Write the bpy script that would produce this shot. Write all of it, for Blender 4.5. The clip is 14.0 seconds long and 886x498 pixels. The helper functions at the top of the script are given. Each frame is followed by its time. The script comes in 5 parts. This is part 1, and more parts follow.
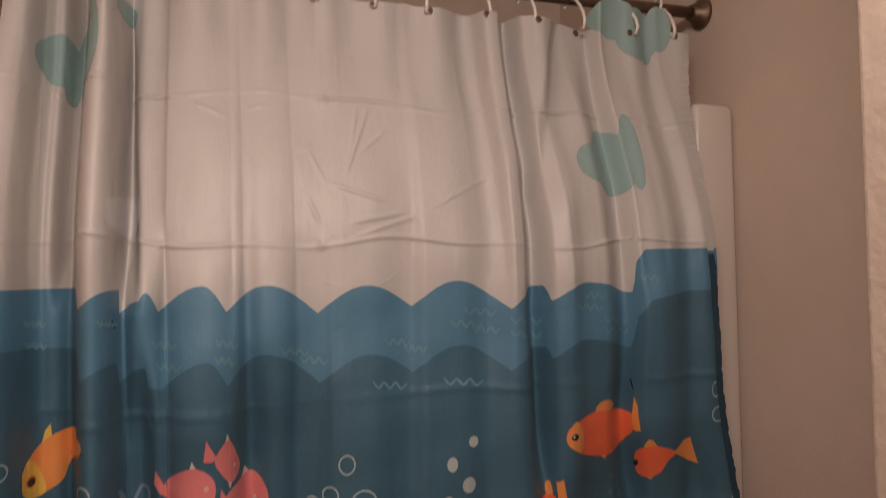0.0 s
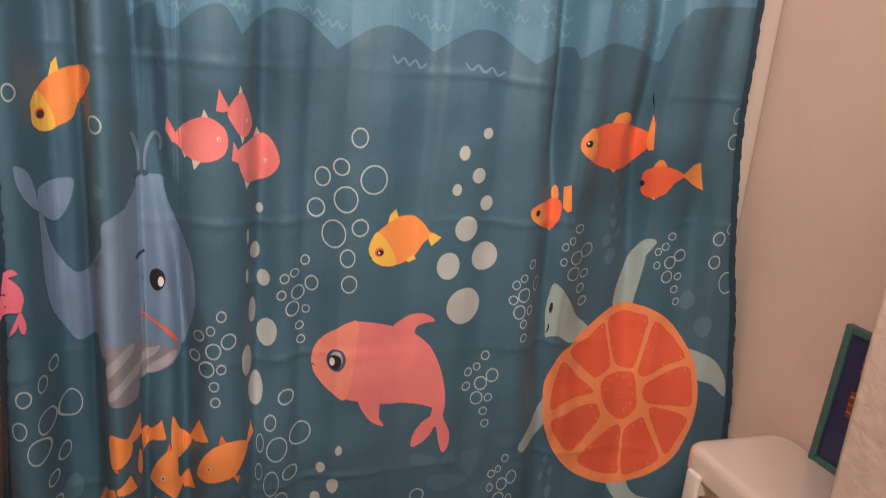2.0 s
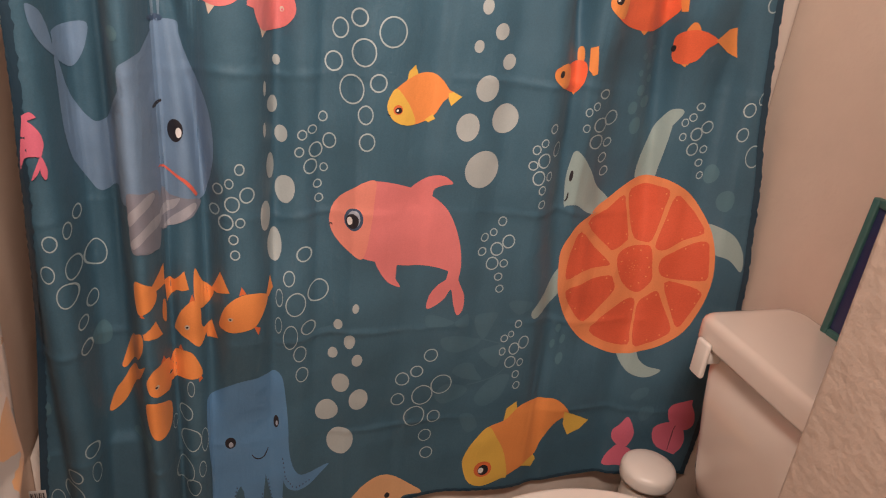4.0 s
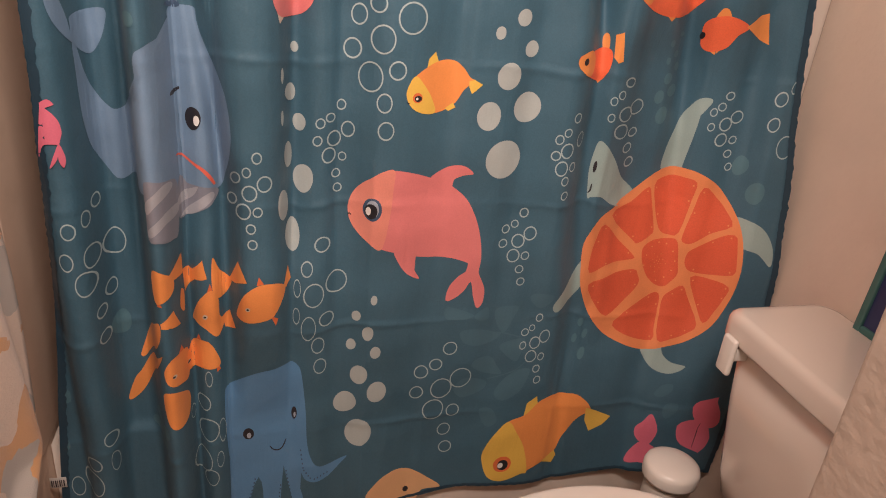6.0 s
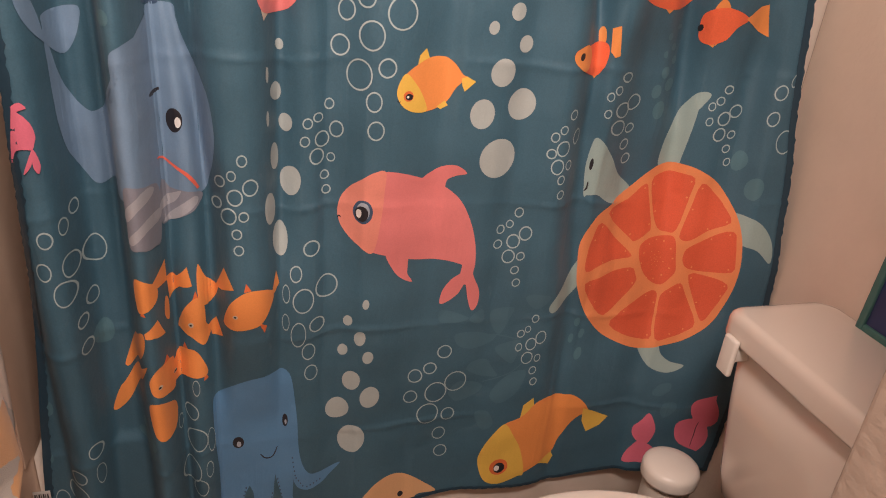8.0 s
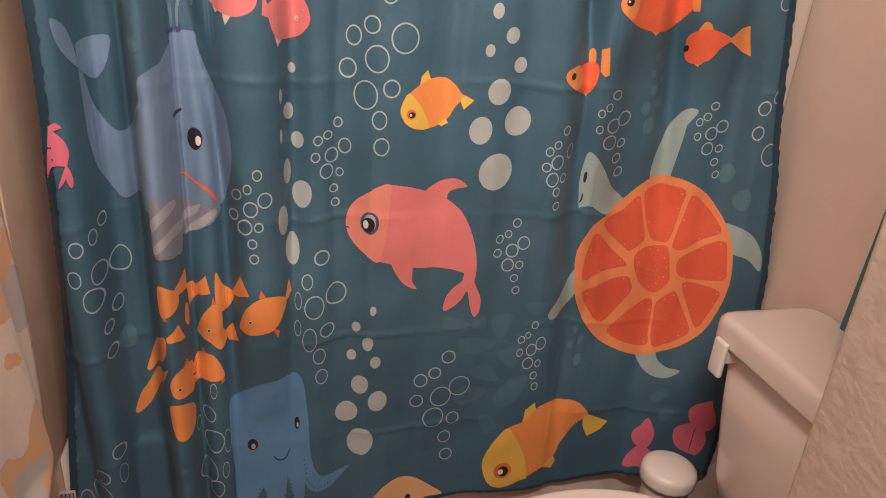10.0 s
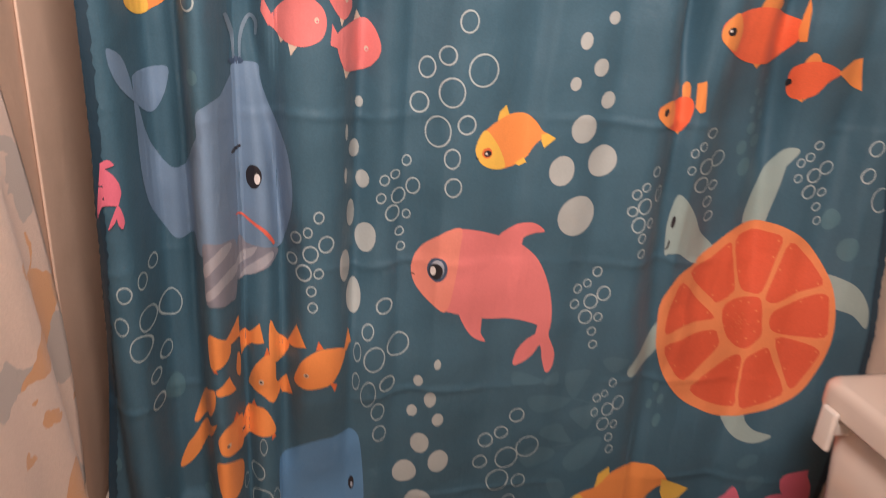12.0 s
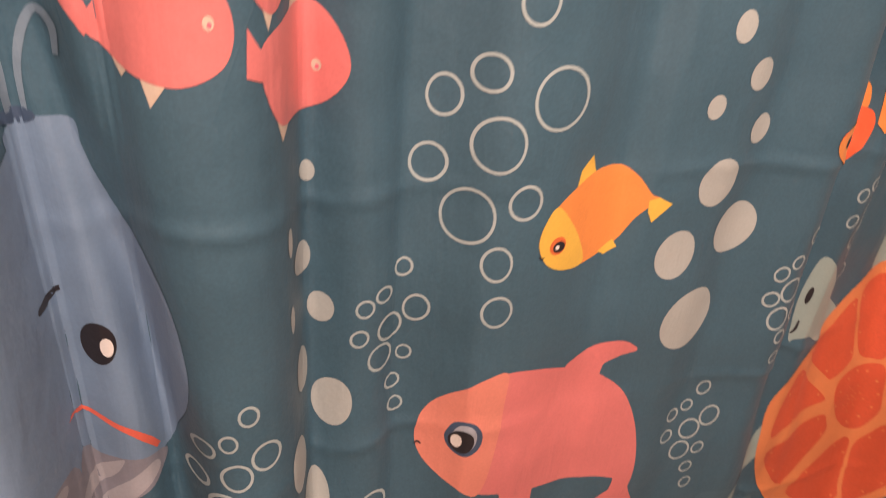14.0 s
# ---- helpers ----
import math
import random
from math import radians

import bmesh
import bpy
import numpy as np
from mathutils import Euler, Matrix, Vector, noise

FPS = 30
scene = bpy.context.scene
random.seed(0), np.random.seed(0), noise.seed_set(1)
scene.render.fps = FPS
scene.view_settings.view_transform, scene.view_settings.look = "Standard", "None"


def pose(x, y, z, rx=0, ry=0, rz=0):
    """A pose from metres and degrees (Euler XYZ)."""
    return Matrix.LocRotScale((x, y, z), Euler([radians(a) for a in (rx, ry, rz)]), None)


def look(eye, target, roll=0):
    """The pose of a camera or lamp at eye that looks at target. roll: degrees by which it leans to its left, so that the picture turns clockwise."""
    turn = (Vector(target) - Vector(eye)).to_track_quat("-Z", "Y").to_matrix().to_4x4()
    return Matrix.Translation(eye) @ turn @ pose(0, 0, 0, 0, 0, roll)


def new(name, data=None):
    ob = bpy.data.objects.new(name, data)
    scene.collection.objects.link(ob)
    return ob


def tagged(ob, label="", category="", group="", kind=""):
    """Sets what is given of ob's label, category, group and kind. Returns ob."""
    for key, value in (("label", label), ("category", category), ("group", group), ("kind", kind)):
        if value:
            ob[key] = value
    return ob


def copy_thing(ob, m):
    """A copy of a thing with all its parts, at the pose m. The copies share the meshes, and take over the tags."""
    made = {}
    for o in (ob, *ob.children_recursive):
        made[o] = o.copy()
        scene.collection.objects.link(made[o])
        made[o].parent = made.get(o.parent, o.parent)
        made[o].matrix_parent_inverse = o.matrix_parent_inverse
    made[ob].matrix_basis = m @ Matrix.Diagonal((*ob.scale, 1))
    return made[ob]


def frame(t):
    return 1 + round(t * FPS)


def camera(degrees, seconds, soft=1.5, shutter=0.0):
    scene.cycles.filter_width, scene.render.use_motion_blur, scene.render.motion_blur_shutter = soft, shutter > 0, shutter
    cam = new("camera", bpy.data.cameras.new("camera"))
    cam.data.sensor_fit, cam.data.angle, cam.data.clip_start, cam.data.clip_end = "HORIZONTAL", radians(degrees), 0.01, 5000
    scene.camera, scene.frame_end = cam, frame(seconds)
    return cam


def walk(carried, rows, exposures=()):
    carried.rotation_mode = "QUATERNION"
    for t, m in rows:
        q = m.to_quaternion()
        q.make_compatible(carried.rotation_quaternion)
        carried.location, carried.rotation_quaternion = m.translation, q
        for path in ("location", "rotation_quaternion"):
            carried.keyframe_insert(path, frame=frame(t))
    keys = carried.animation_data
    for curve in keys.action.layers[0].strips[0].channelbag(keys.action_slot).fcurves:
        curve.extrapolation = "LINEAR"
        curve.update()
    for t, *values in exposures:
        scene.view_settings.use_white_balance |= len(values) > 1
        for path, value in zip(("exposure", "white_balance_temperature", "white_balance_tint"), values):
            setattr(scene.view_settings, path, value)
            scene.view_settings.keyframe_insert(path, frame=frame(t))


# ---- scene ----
cam = camera(64.2, 14.0, soft=1.0, shutter=0.5)
PATH = [
    (0, (-0.323, -1.114, 1.555), (0.297, 0.787, 1.628), -0.9),
    (0.5, (-0.336, -1.118, 1.526), (0.292, 0.778, 1.419), -0.1),
    (1, (-0.332, -1.078, 1.459), (0.272, 0.805, 1.159), 1.7),
    (1.5, (-0.342, -1.063, 1.413), (0.280, 0.779, 0.946), 4.3),
    (2, (-0.347, -1.086, 1.397), (0.283, 0.737, 0.869), 5.0),
    (2.5, (-0.336, -1.096, 1.373), (0.311, 0.690, 0.747), 5.8),
    (3, (-0.330, -1.099, 1.355), (0.314, 0.648, 0.624), 6.4),
    (3.5, (-0.332, -1.105, 1.351), (0.281, 0.624, 0.553), 6.5),
    (4, (-0.338, -1.100, 1.343), (0.227, 0.638, 0.532), 6.2),
    (6.5, (-0.323, -1.074, 1.330), (0.171, 0.672, 0.490), 5.7),
    (7, (-0.324, -1.049, 1.328), (0.166, 0.695, 0.480), 5.6),
    (7.5, (-0.329, -1.038, 1.335), (0.182, 0.695, 0.478), 5.5),
    (8, (-0.321, -1.043, 1.335), (0.205, 0.685, 0.477), 5.5),
    (10.5, (-0.326, -1.128, 1.345), (0.154, 0.643, 0.550), 4.4),
    (11, (-0.328, -1.105, 1.336), (0.123, 0.672, 0.536), 4.7),
    (11.5, (-0.336, -1.076, 1.340), (0.071, 0.713, 0.545), 5.2),
    (12, (-0.349, -1.004, 1.329), (0.035, 0.816, 0.594), 4.2),
    (12.5, (-0.365, -0.812, 1.352), (0.058, 1.008, 0.637), 2.8),
    (13, (-0.312, -0.637, 1.354), (0.142, 1.177, 0.644), 2.0),
    (13.5, (-0.301, -0.516, 1.354), (0.172, 1.253, 0.550), 1.7),
    (14, (-0.355, -0.443, 1.326), (0.317, 1.207, 0.418), 3.6),
]
EXPOSURES = [(0, -0.80, 6600, 10), (0.5, -0.92, 6600, 10), (1.0, -0.2, 6400, 10), (1.5, 0.35, 6400, 10), (2.5, 0.42, 6550, 10), (4.2, 0.45, 6600, 10), (10.5, 0.45, 6550, 10), (11.5, 0.54, 6500, 10), (12.0, 0.60, 6450, 12), (12.5, 0.58, 6450, 13), (13, 0.42, 6750, 14), (13.5, 0.42, 7150, 18), (14, 0.6, 7400, 20)]
walk(cam, [(t, look(eye, target, roll)) for t, eye, target, roll in PATH], EXPOSURES)

# ---- light: a warm bathroom lamp behind the camera, and a dim room ----
world = bpy.data.worlds.new("room_air")
scene.world = world
world.use_nodes = True
world.node_tree.nodes["Background"].inputs[0].default_value = (1.0, 0.82, 0.68, 1)
world.node_tree.nodes["Background"].inputs[1].default_value = 0.05


def lamp(name, eye, target, watts, size_x, size_y, colour):
    data = bpy.data.lights.new(name, "AREA")
    data.shape, data.size, data.size_y, data.energy, data.color = "RECTANGLE", size_x, size_y, watts, colour
    ob = new(name, data)
    ob.matrix_world = look(eye, target)
    return ob


lamp("vanity_lamp", (-0.27, -1.10, 2.16), (0.04, 0.0, 0.80), 21.6, 0.50, 0.14, (1.0, 0.825, 0.735))


# ---- materials ----
def shader(name, colour, rough=0.6, metal=0.0, grain=30.0, vary=0.12, bump=0.1, bump_scale=60.0, stain=0.0, coat=0.0, sheen=0.0, through_light=0.0, gloss=0.5):
    """A surface with colour variation at two scales and a fine relief."""
    m = bpy.data.materials.new(name)
    m.use_nodes = True
    nt = m.node_tree
    n, l = nt.nodes, nt.links
    b = n["Principled BSDF"]
    b.inputs["Roughness"].default_value = rough
    b.inputs["Metallic"].default_value = metal
    b.inputs["Coat Weight"].default_value = coat
    b.inputs["Specular IOR Level"].default_value = gloss
    b.inputs["Sheen Weight"].default_value = sheen
    co = n.new("ShaderNodeTexCoord")
    fine, broad = n.new("ShaderNodeTexNoise"), n.new("ShaderNodeTexNoise")
    fine.inputs["Scale"].default_value, fine.inputs["Detail"].default_value = grain, 4
    broad.inputs["Scale"].default_value, broad.inputs["Detail"].default_value = 3.1, 5
    for t in (fine, broad):
        l.new(co.outputs["Object"], t.inputs["Vector"])
    add = n.new("ShaderNodeMath")
    add.operation = "ADD"
    l.new(fine.outputs["Fac"], add.inputs[0])
    l.new(broad.outputs["Fac"], add.inputs[1])
    rng = n.new("ShaderNodeMapRange")
    rng.inputs["From Min"].default_value, rng.inputs["From Max"].default_value = 0.6, 1.4
    rng.inputs["To Min"].default_value, rng.inputs["To Max"].default_value = 1 - vary, 1 + vary
    l.new(add.outputs[0], rng.inputs["Value"])
    mul = n.new("ShaderNodeMix")
    mul.data_type, mul.blend_type = "RGBA", "MULTIPLY"
    mul.inputs[0].default_value = 1.0
    mul.inputs[6].default_value = (*colour, 1)
    l.new(rng.outputs[0], mul.inputs[7])
    last = mul.outputs[2]
    if stain:
        spots = n.new("ShaderNodeTexNoise")
        spots.inputs["Scale"].default_value, spots.inputs["Detail"].default_value = 7.0, 8
        l.new(co.outputs["Object"], spots.inputs["Vector"])
        cut = n.new("ShaderNodeMapRange")
        cut.inputs["From Min"].default_value, cut.inputs["From Max"].default_value = 0.55, 0.75
        cut.inputs["To Max"].default_value = stain
        l.new(spots.outputs["Fac"], cut.inputs["Value"])
        mix = n.new("ShaderNodeMix")
        mix.data_type = "RGBA"
        mix.inputs[7].default_value = (colour[0] * 0.62, colour[1] * 0.56, colour[2] * 0.48, 1)
        l.new(cut.outputs[0], mix.inputs[0])
        l.new(last, mix.inputs[6])
        last = mix.outputs[2]
    l.new(last, b.inputs["Base Color"])
    if bump:
        rel = n.new("ShaderNodeTexNoise")
        rel.inputs["Scale"].default_value, rel.inputs["Detail"].default_value = bump_scale, 3
        l.new(co.outputs["Object"], rel.inputs["Vector"])
        bm = n.new("ShaderNodeBump")
        bm.inputs["Strength"].default_value, bm.inputs["Distance"].default_value = bump, 0.01
        l.new(rel.outputs["Fac"], bm.inputs["Height"])
        l.new(bm.outputs["Normal"], b.inputs["Normal"])
    if through_light:
        thin = n.new("ShaderNodeBsdfTranslucent")
        l.new(last, thin.inputs["Color"])
        blend = n.new("ShaderNodeMixShader")
        blend.inputs[0].default_value = through_light
        l.new(b.outputs[0], blend.inputs[1])
        l.new(thin.outputs[0], blend.inputs[2])
        l.new(blend.outputs[0], n["Material Output"].inputs["Surface"])
    return m


def crumple(m, strength, scale):
    """Adds long straight creases, as cloth keeps them from its package, to a material's relief."""
    nt = m.node_tree
    n, l = nt.nodes, nt.links
    b = n["Principled BSDF"]
    old = b.inputs["Normal"].links[0].from_socket
    co = n.new("ShaderNodeTexCoord")
    lay_out = n.new("ShaderNodeMapping")
    lay_out.inputs["Scale"].default_value = (scale, 0.6 * scale, 0.62 * scale)
    l.new(co.outputs["Object"], lay_out.inputs["Vector"])
    cells = n.new("ShaderNodeTexVoronoi")
    cells.feature = "DISTANCE_TO_EDGE"
    cells.inputs["Scale"].default_value = 1.0
    l.new(lay_out.outputs[0], cells.inputs["Vector"])
    cut = n.new("ShaderNodeMapRange")
    cut.interpolation_type = "SMOOTHSTEP"
    cut.inputs["From Max"].default_value = 0.011
    cut.inputs["To Min"].default_value, cut.inputs["To Max"].default_value = 1.0, 0.0
    l.new(cells.outputs["Distance"], cut.inputs["Value"])
    patch = n.new("ShaderNodeTexNoise")
    patch.inputs["Scale"].default_value, patch.inputs["Detail"].default_value = 5.0, 2
    l.new(co.outputs["Object"], patch.inputs["Vector"])
    gate = n.new("ShaderNodeMapRange")
    gate.inputs["From Min"].default_value, gate.inputs["From Max"].default_value = 0.48, 0.66
    l.new(patch.outputs["Fac"], gate.inputs["Value"])
    mul = n.new("ShaderNodeMath")
    mul.operation = "MULTIPLY"
    l.new(cut.outputs[0], mul.inputs[0])
    l.new(gate.outputs[0], mul.inputs[1])
    bm = n.new("ShaderNodeBump")
    bm.inputs["Strength"].default_value, bm.inputs["Distance"].default_value = strength, 0.003
    l.new(mul.outputs[0], bm.inputs["Height"])
    streak_map = n.new("ShaderNodeMapping")
    streak_map.inputs["Scale"].default_value = (46, 20, 5)
    l.new(co.outputs["Object"], streak_map.inputs["Vector"])
    streak = n.new("ShaderNodeTexNoise")
    streak.inputs["Scale"].default_value, streak.inputs["Detail"].default_value, streak.inputs["Distortion"].default_value = 1.0, 4, 0.8
    l.new(streak_map.outputs[0], streak.inputs["Vector"])
    long_bump = n.new("ShaderNodeBump")
    long_bump.inputs["Strength"].default_value, long_bump.inputs["Distance"].default_value = 0.22, 0.006
    l.new(streak.outputs["Fac"], long_bump.inputs["Height"])
    l.new(old, long_bump.inputs["Normal"])
    old = long_bump.outputs["Normal"]
    l.new(old, bm.inputs["Normal"])
    l.new(bm.outputs["Normal"], b.inputs["Normal"])
    return m


def ink(name, r, g, b, vary=0.07):
    """Printed polyester: woven, slightly crumpled."""
    return crumple(shader(name, (r, g, b), rough=0.58, grain=420, vary=vary, bump=0.2, bump_scale=30, sheen=0.03, gloss=0.5), 0.07, 12.0)


white_cloth = crumple(shader("white_polyester", (0.54, 0.51, 0.49), rough=0.5, grain=420, vary=0.05, bump=0.26, bump_scale=24, sheen=0.03, through_light=0.12), 0.22, 11.0)
shallow_cloth = ink("shallow_sea_blue", 0.075, 0.188, 0.285)
deep_cloth = ink("deep_sea_blue", 0.047, 0.119, 0.173, 0.16)
seam_cloth = ink("seam_navy", 0.014, 0.045, 0.075)
orange_ink = ink("orange_ink", 0.79, 0.285, 0.08)
yellow_ink = ink("yellow_ink", 0.77, 0.49, 0.09)
school_ink = ink("school_orange_ink", 0.85, 0.30, 0.085)
vermilion_ink = ink("vermilion_ink", 0.82, 0.145, 0.06, 0.12)
red_ink = ink("red_ink", 0.72, 0.16, 0.05)
pink_ink = ink("pink_ink", 0.70, 0.205, 0.205)
light_pink_ink = ink("light_pink_ink", 0.74, 0.26, 0.20)
coral_ink = ink("coral_ink", 0.70, 0.16, 0.24)
sage_ink = ink("sage_ink", 0.30, 0.40, 0.39)
shell_ink = ink("shell_ink", 0.74, 0.25, 0.10)
slice_ink = ink("slice_ink", 0.66, 0.108, 0.05, 0.14)
whale_ink = ink("whale_ink", 0.165, 0.265, 0.395)
belly_ink = ink("belly_ink", 0.225, 0.235, 0.285)
belly_stripe_ink = ink("belly_stripe_ink", 0.37, 0.375, 0.42)
pale_ink = ink("pale_ink", 0.36, 0.40, 0.47)
octopus_ink = ink("octopus_ink", 0.10, 0.245, 0.44)
tan_ink = ink("tan_ink", 0.72, 0.42, 0.22)
dark_ink = ink("dark_ink", 0.018, 0.016, 0.022)
slate_ink = ink("slate_ink", 0.05, 0.09, 0.16)
spout_ink = ink("spout_ink", 0.17, 0.25, 0.33)
mouth_ink = ink("mouth_ink", 0.80, 0.15, 0.10)
cream_ink = ink("cream_ink", 0.62, 0.52, 0.43)
white_ink = ink("white_ink", 0.78, 0.76, 0.74)
ring_ink = ink("ring_ink", 0.37, 0.465, 0.485)
disc_ink = ink("disc_ink", 0.40, 0.45, 0.45)
faint_disc_ink = ink("faint_disc_ink", 0.075, 0.170, 0.215)
faint_leaf_ink = ink("faint_leaf_ink", 0.061, 0.142, 0.196)
cloud_ink = ink("cloud_ink", 0.25, 0.36, 0.35)
faint_ink = ink("faint_cloud_ink", 0.55, 0.53, 0.53)
squiggle_ink = ink("squiggle_ink", 0.115, 0.245, 0.31)
wall_paint = shader("wall_paint", (0.64, 0.525, 0.445), rough=0.75, grain=14, vary=0.05, bump=0.12, bump_scale=90)
# wall paint made lighter and warmer: puts light on the west side, plus stains
lightened_paint = shader("lightened_wall_paint", (0.76, 0.565, 0.45), rough=0.6, grain=9, vary=0.06, bump=0.08, bump_scale=60, stain=0.25)
# textured wall paint, its colour darkened to offset the lamp striking it head-on
darkened_rough_paint = shader("darkened_orange_peel_paint", (0.37, 0.295, 0.245), rough=0.8, grain=14, vary=0.08, bump=0.24, bump_scale=60)
ceiling_paint = shader("ceiling_paint", (0.78, 0.74, 0.70), rough=0.9, grain=60, vary=0.04, bump=0.3, bump_scale=80)
floor_vinyl = shader("floor_vinyl", (0.30, 0.24, 0.19), rough=0.45, grain=8, vary=0.2, bump=0.05, stain=0.4)
fibreglass = shader("fibreglass", (0.68, 0.61, 0.55), rough=0.22, grain=5, vary=0.04, bump=0.03, bump_scale=14, coat=0.3)
tub_enamel = shader("tub_enamel", (0.72, 0.63, 0.56), rough=0.3, grain=9, vary=0.08, bump=0.04, bump_scale=20, stain=0.35, coat=0.2)
porcelain = shader("porcelain", (0.70, 0.61, 0.545), rough=0.14, grain=4, vary=0.02, bump=0.02, bump_scale=9, coat=0.5)
seat_plastic = shader("seat_plastic", (0.72, 0.67, 0.61), rough=0.25, grain=6, vary=0.02, bump=0.02, bump_scale=12)
white_plastic = shader("white_plastic", (0.72, 0.67, 0.62), rough=0.35, grain=20, vary=0.03, bump=0.02)
grey_plastic = shader("grey_plastic", (0.55, 0.50, 0.45), rough=0.3, grain=20, vary=0.05, bump=0.02)
bronze = shader("worn_bronze", (0.17, 0.115, 0.08), rough=0.42, metal=0.6, grain=40, vary=0.35, bump=0.12, bump_scale=70, stain=0.5)
teal_wood = shader("teal_painted_wood", (0.05, 0.14, 0.13), rough=0.5, grain=35, vary=0.2, bump=0.12, bump_scale=50)
navy_print = shader("navy_print", (0.022, 0.032, 0.10), rough=0.35, grain=25, vary=0.15, bump=0.0)
rust_print = shader("rust_print", (0.22, 0.045, 0.03), rough=0.4, grain=30, vary=0.15, bump=0.0)
gold_print = shader("gold_print", (0.50, 0.26, 0.07), rough=0.4, grain=30, vary=0.15, bump=0.0)


def towel_material():
    m = shader("towel_terry", (0.66, 0.53, 0.45), rough=0.95, grain=260, vary=0.10, bump=0.28, bump_scale=520, sheen=0.3)
    nt = m.node_tree
    n, l = nt.nodes, nt.links
    b = n["Principled BSDF"]
    base = b.inputs["Base Color"].links[0].from_socket
    co = n.new("ShaderNodeTexCoord")
    cells = n.new("ShaderNodeTexVoronoi")
    cells.inputs["Scale"].default_value = 13.0
    wobble = n.new("ShaderNodeTexNoise")
    wobble.inputs["Scale"].default_value, wobble.inputs["Detail"].default_value = 14.0, 3
    l.new(co.outputs["Object"], wobble.inputs["Vector"])
    shift = n.new("ShaderNodeMix")
    shift.data_type, shift.blend_type = "RGBA", "LINEAR_LIGHT"
    shift.inputs[0].default_value = 0.05
    l.new(co.outputs["Object"], shift.inputs[6])
    l.new(wobble.outputs["Color"], shift.inputs[7])
    l.new(shift.outputs[2], cells.inputs["Vector"])
    tone = n.new("ShaderNodeValToRGB")
    tone.color_ramp.interpolation = "CONSTANT"
    e = tone.color_ramp.elements
    e[0].position, e[0].color = 0.0, (0.62, 0.33, 0.15, 1)
    e[1].position, e[1].color = 0.20, (0.43, 0.39, 0.36, 1)
    sep = n.new("ShaderNodeSeparateColor")
    l.new(cells.outputs["Color"], sep.inputs[0])
    l.new(sep.outputs[0], tone.inputs[0])
    mask = n.new("ShaderNodeMath")
    mask.operation = "LESS_THAN"
    mask.inputs[1].default_value = 0.40
    l.new(sep.outputs[0], mask.inputs[0])
    mix = n.new("ShaderNodeMix")
    mix.data_type = "RGBA"
    l.new(mask.outputs[0], mix.inputs[0])
    l.new(base, mix.inputs[6])
    l.new(tone.outputs[0], mix.inputs[7])
    l.new(mix.outputs[2], b.inputs["Base Color"])
    return m


towel_terry = towel_material()


# ---- builders ----
def part(name, bm, material, parent=None, label="", smooth=True):
    """Links a bmesh as one mesh object under a thing or a part."""
    me = bpy.data.meshes.new(name)
    bm.normal_update()
    bm.to_mesh(me)
    bm.free()
    for p in me.polygons:
        p.use_smooth = smooth
    me.materials.append(material)
    ob = new(name, me)
    if parent is not None:
        ob.parent = parent
    if label:
        tagged(ob, label)
    return ob


def box(bm, x0, x1, y0, y1, z0, z1, bevel=0.0, segments=3):
    made = bmesh.ops.create_cube(bm, size=1)
    vs = made["verts"]
    for v in vs:
        v.co = Vector(((x0 + x1) / 2 + v.co.x * (x1 - x0), (y0 + y1) / 2 + v.co.y * (y1 - y0), (z0 + z1) / 2 + v.co.z * (z1 - z0)))
    if bevel:
        edges = list({e for v in vs for e in v.link_edges})
        bmesh.ops.bevel(bm, geom=edges, offset=bevel, segments=segments, affect="EDGES", profile=0.5)
    return bm


def block(x0, x1, y0, y1, z0, z1, bevel=0.0, segments=3):
    return box(bmesh.new(), x0, x1, y0, y1, z0, z1, bevel, segments)


def lathe(profile, steps=40):
    """Turns (radius, height) pairs round the z axis."""
    bm = bmesh.new()
    rows = []
    for r, z in profile:
        rows.append([bm.verts.new((r * math.cos(2 * math.pi * i / steps), r * math.sin(2 * math.pi * i / steps), z)) for i in range(steps)])
    for a, b in zip(rows, rows[1:]):
        for i in range(steps):
            j = (i + 1) % steps
            bm.faces.new((a[i], a[j], b[j], b[i]))
    bm.faces.new(rows[0][::-1])
    bm.faces.new(rows[-1])
    return bm


def tube(points, radius, steps=10, closed=False):
    """A round bar along a line of points."""
    bm = bmesh.new()
    pts = [Vector(p) for p in points]
    rows = []
    for i, p in enumerate(pts):
        a = pts[i - 1] if (i or closed) else p
        b = pts[(i + 1) % len(pts)] if (i + 1 < len(pts) or closed) else p
        d = (b - a).normalized()
        s = d.orthogonal().normalized() if abs(d.y) > 0.9 else d.cross(Vector((0, 1, 0))).normalized()
        t = d.cross(s)
        rows.append([bm.verts.new(p + radius * (math.cos(2 * math.pi * k / steps) * s + math.sin(2 * math.pi * k / steps) * t)) for k in range(steps)])
    pairs = list(zip(rows, rows[1:])) + ([(rows[-1], rows[0])] if closed else [])
    for a, b in pairs:
        for k in range(steps):
            j = (k + 1) % steps
            bm.faces.new((a[k], a[j], b[j], b[k]))
    if not closed:
        bm.faces.new(rows[0][::-1])
        bm.faces.new(rows[-1])
    bmesh.ops.recalc_face_normals(bm, faces=bm.faces[:])
    return bm


def structure(name, bm, material, label, category, smooth=False):
    return tagged(part(name, bm, material, None, "", smooth), label, category, "", "structure")


def thing(name, at, label, category, group=""):
    ob = new(name)
    ob.location = at
    ob.empty_display_size = 0.1
    return tagged(ob, label, category, group)


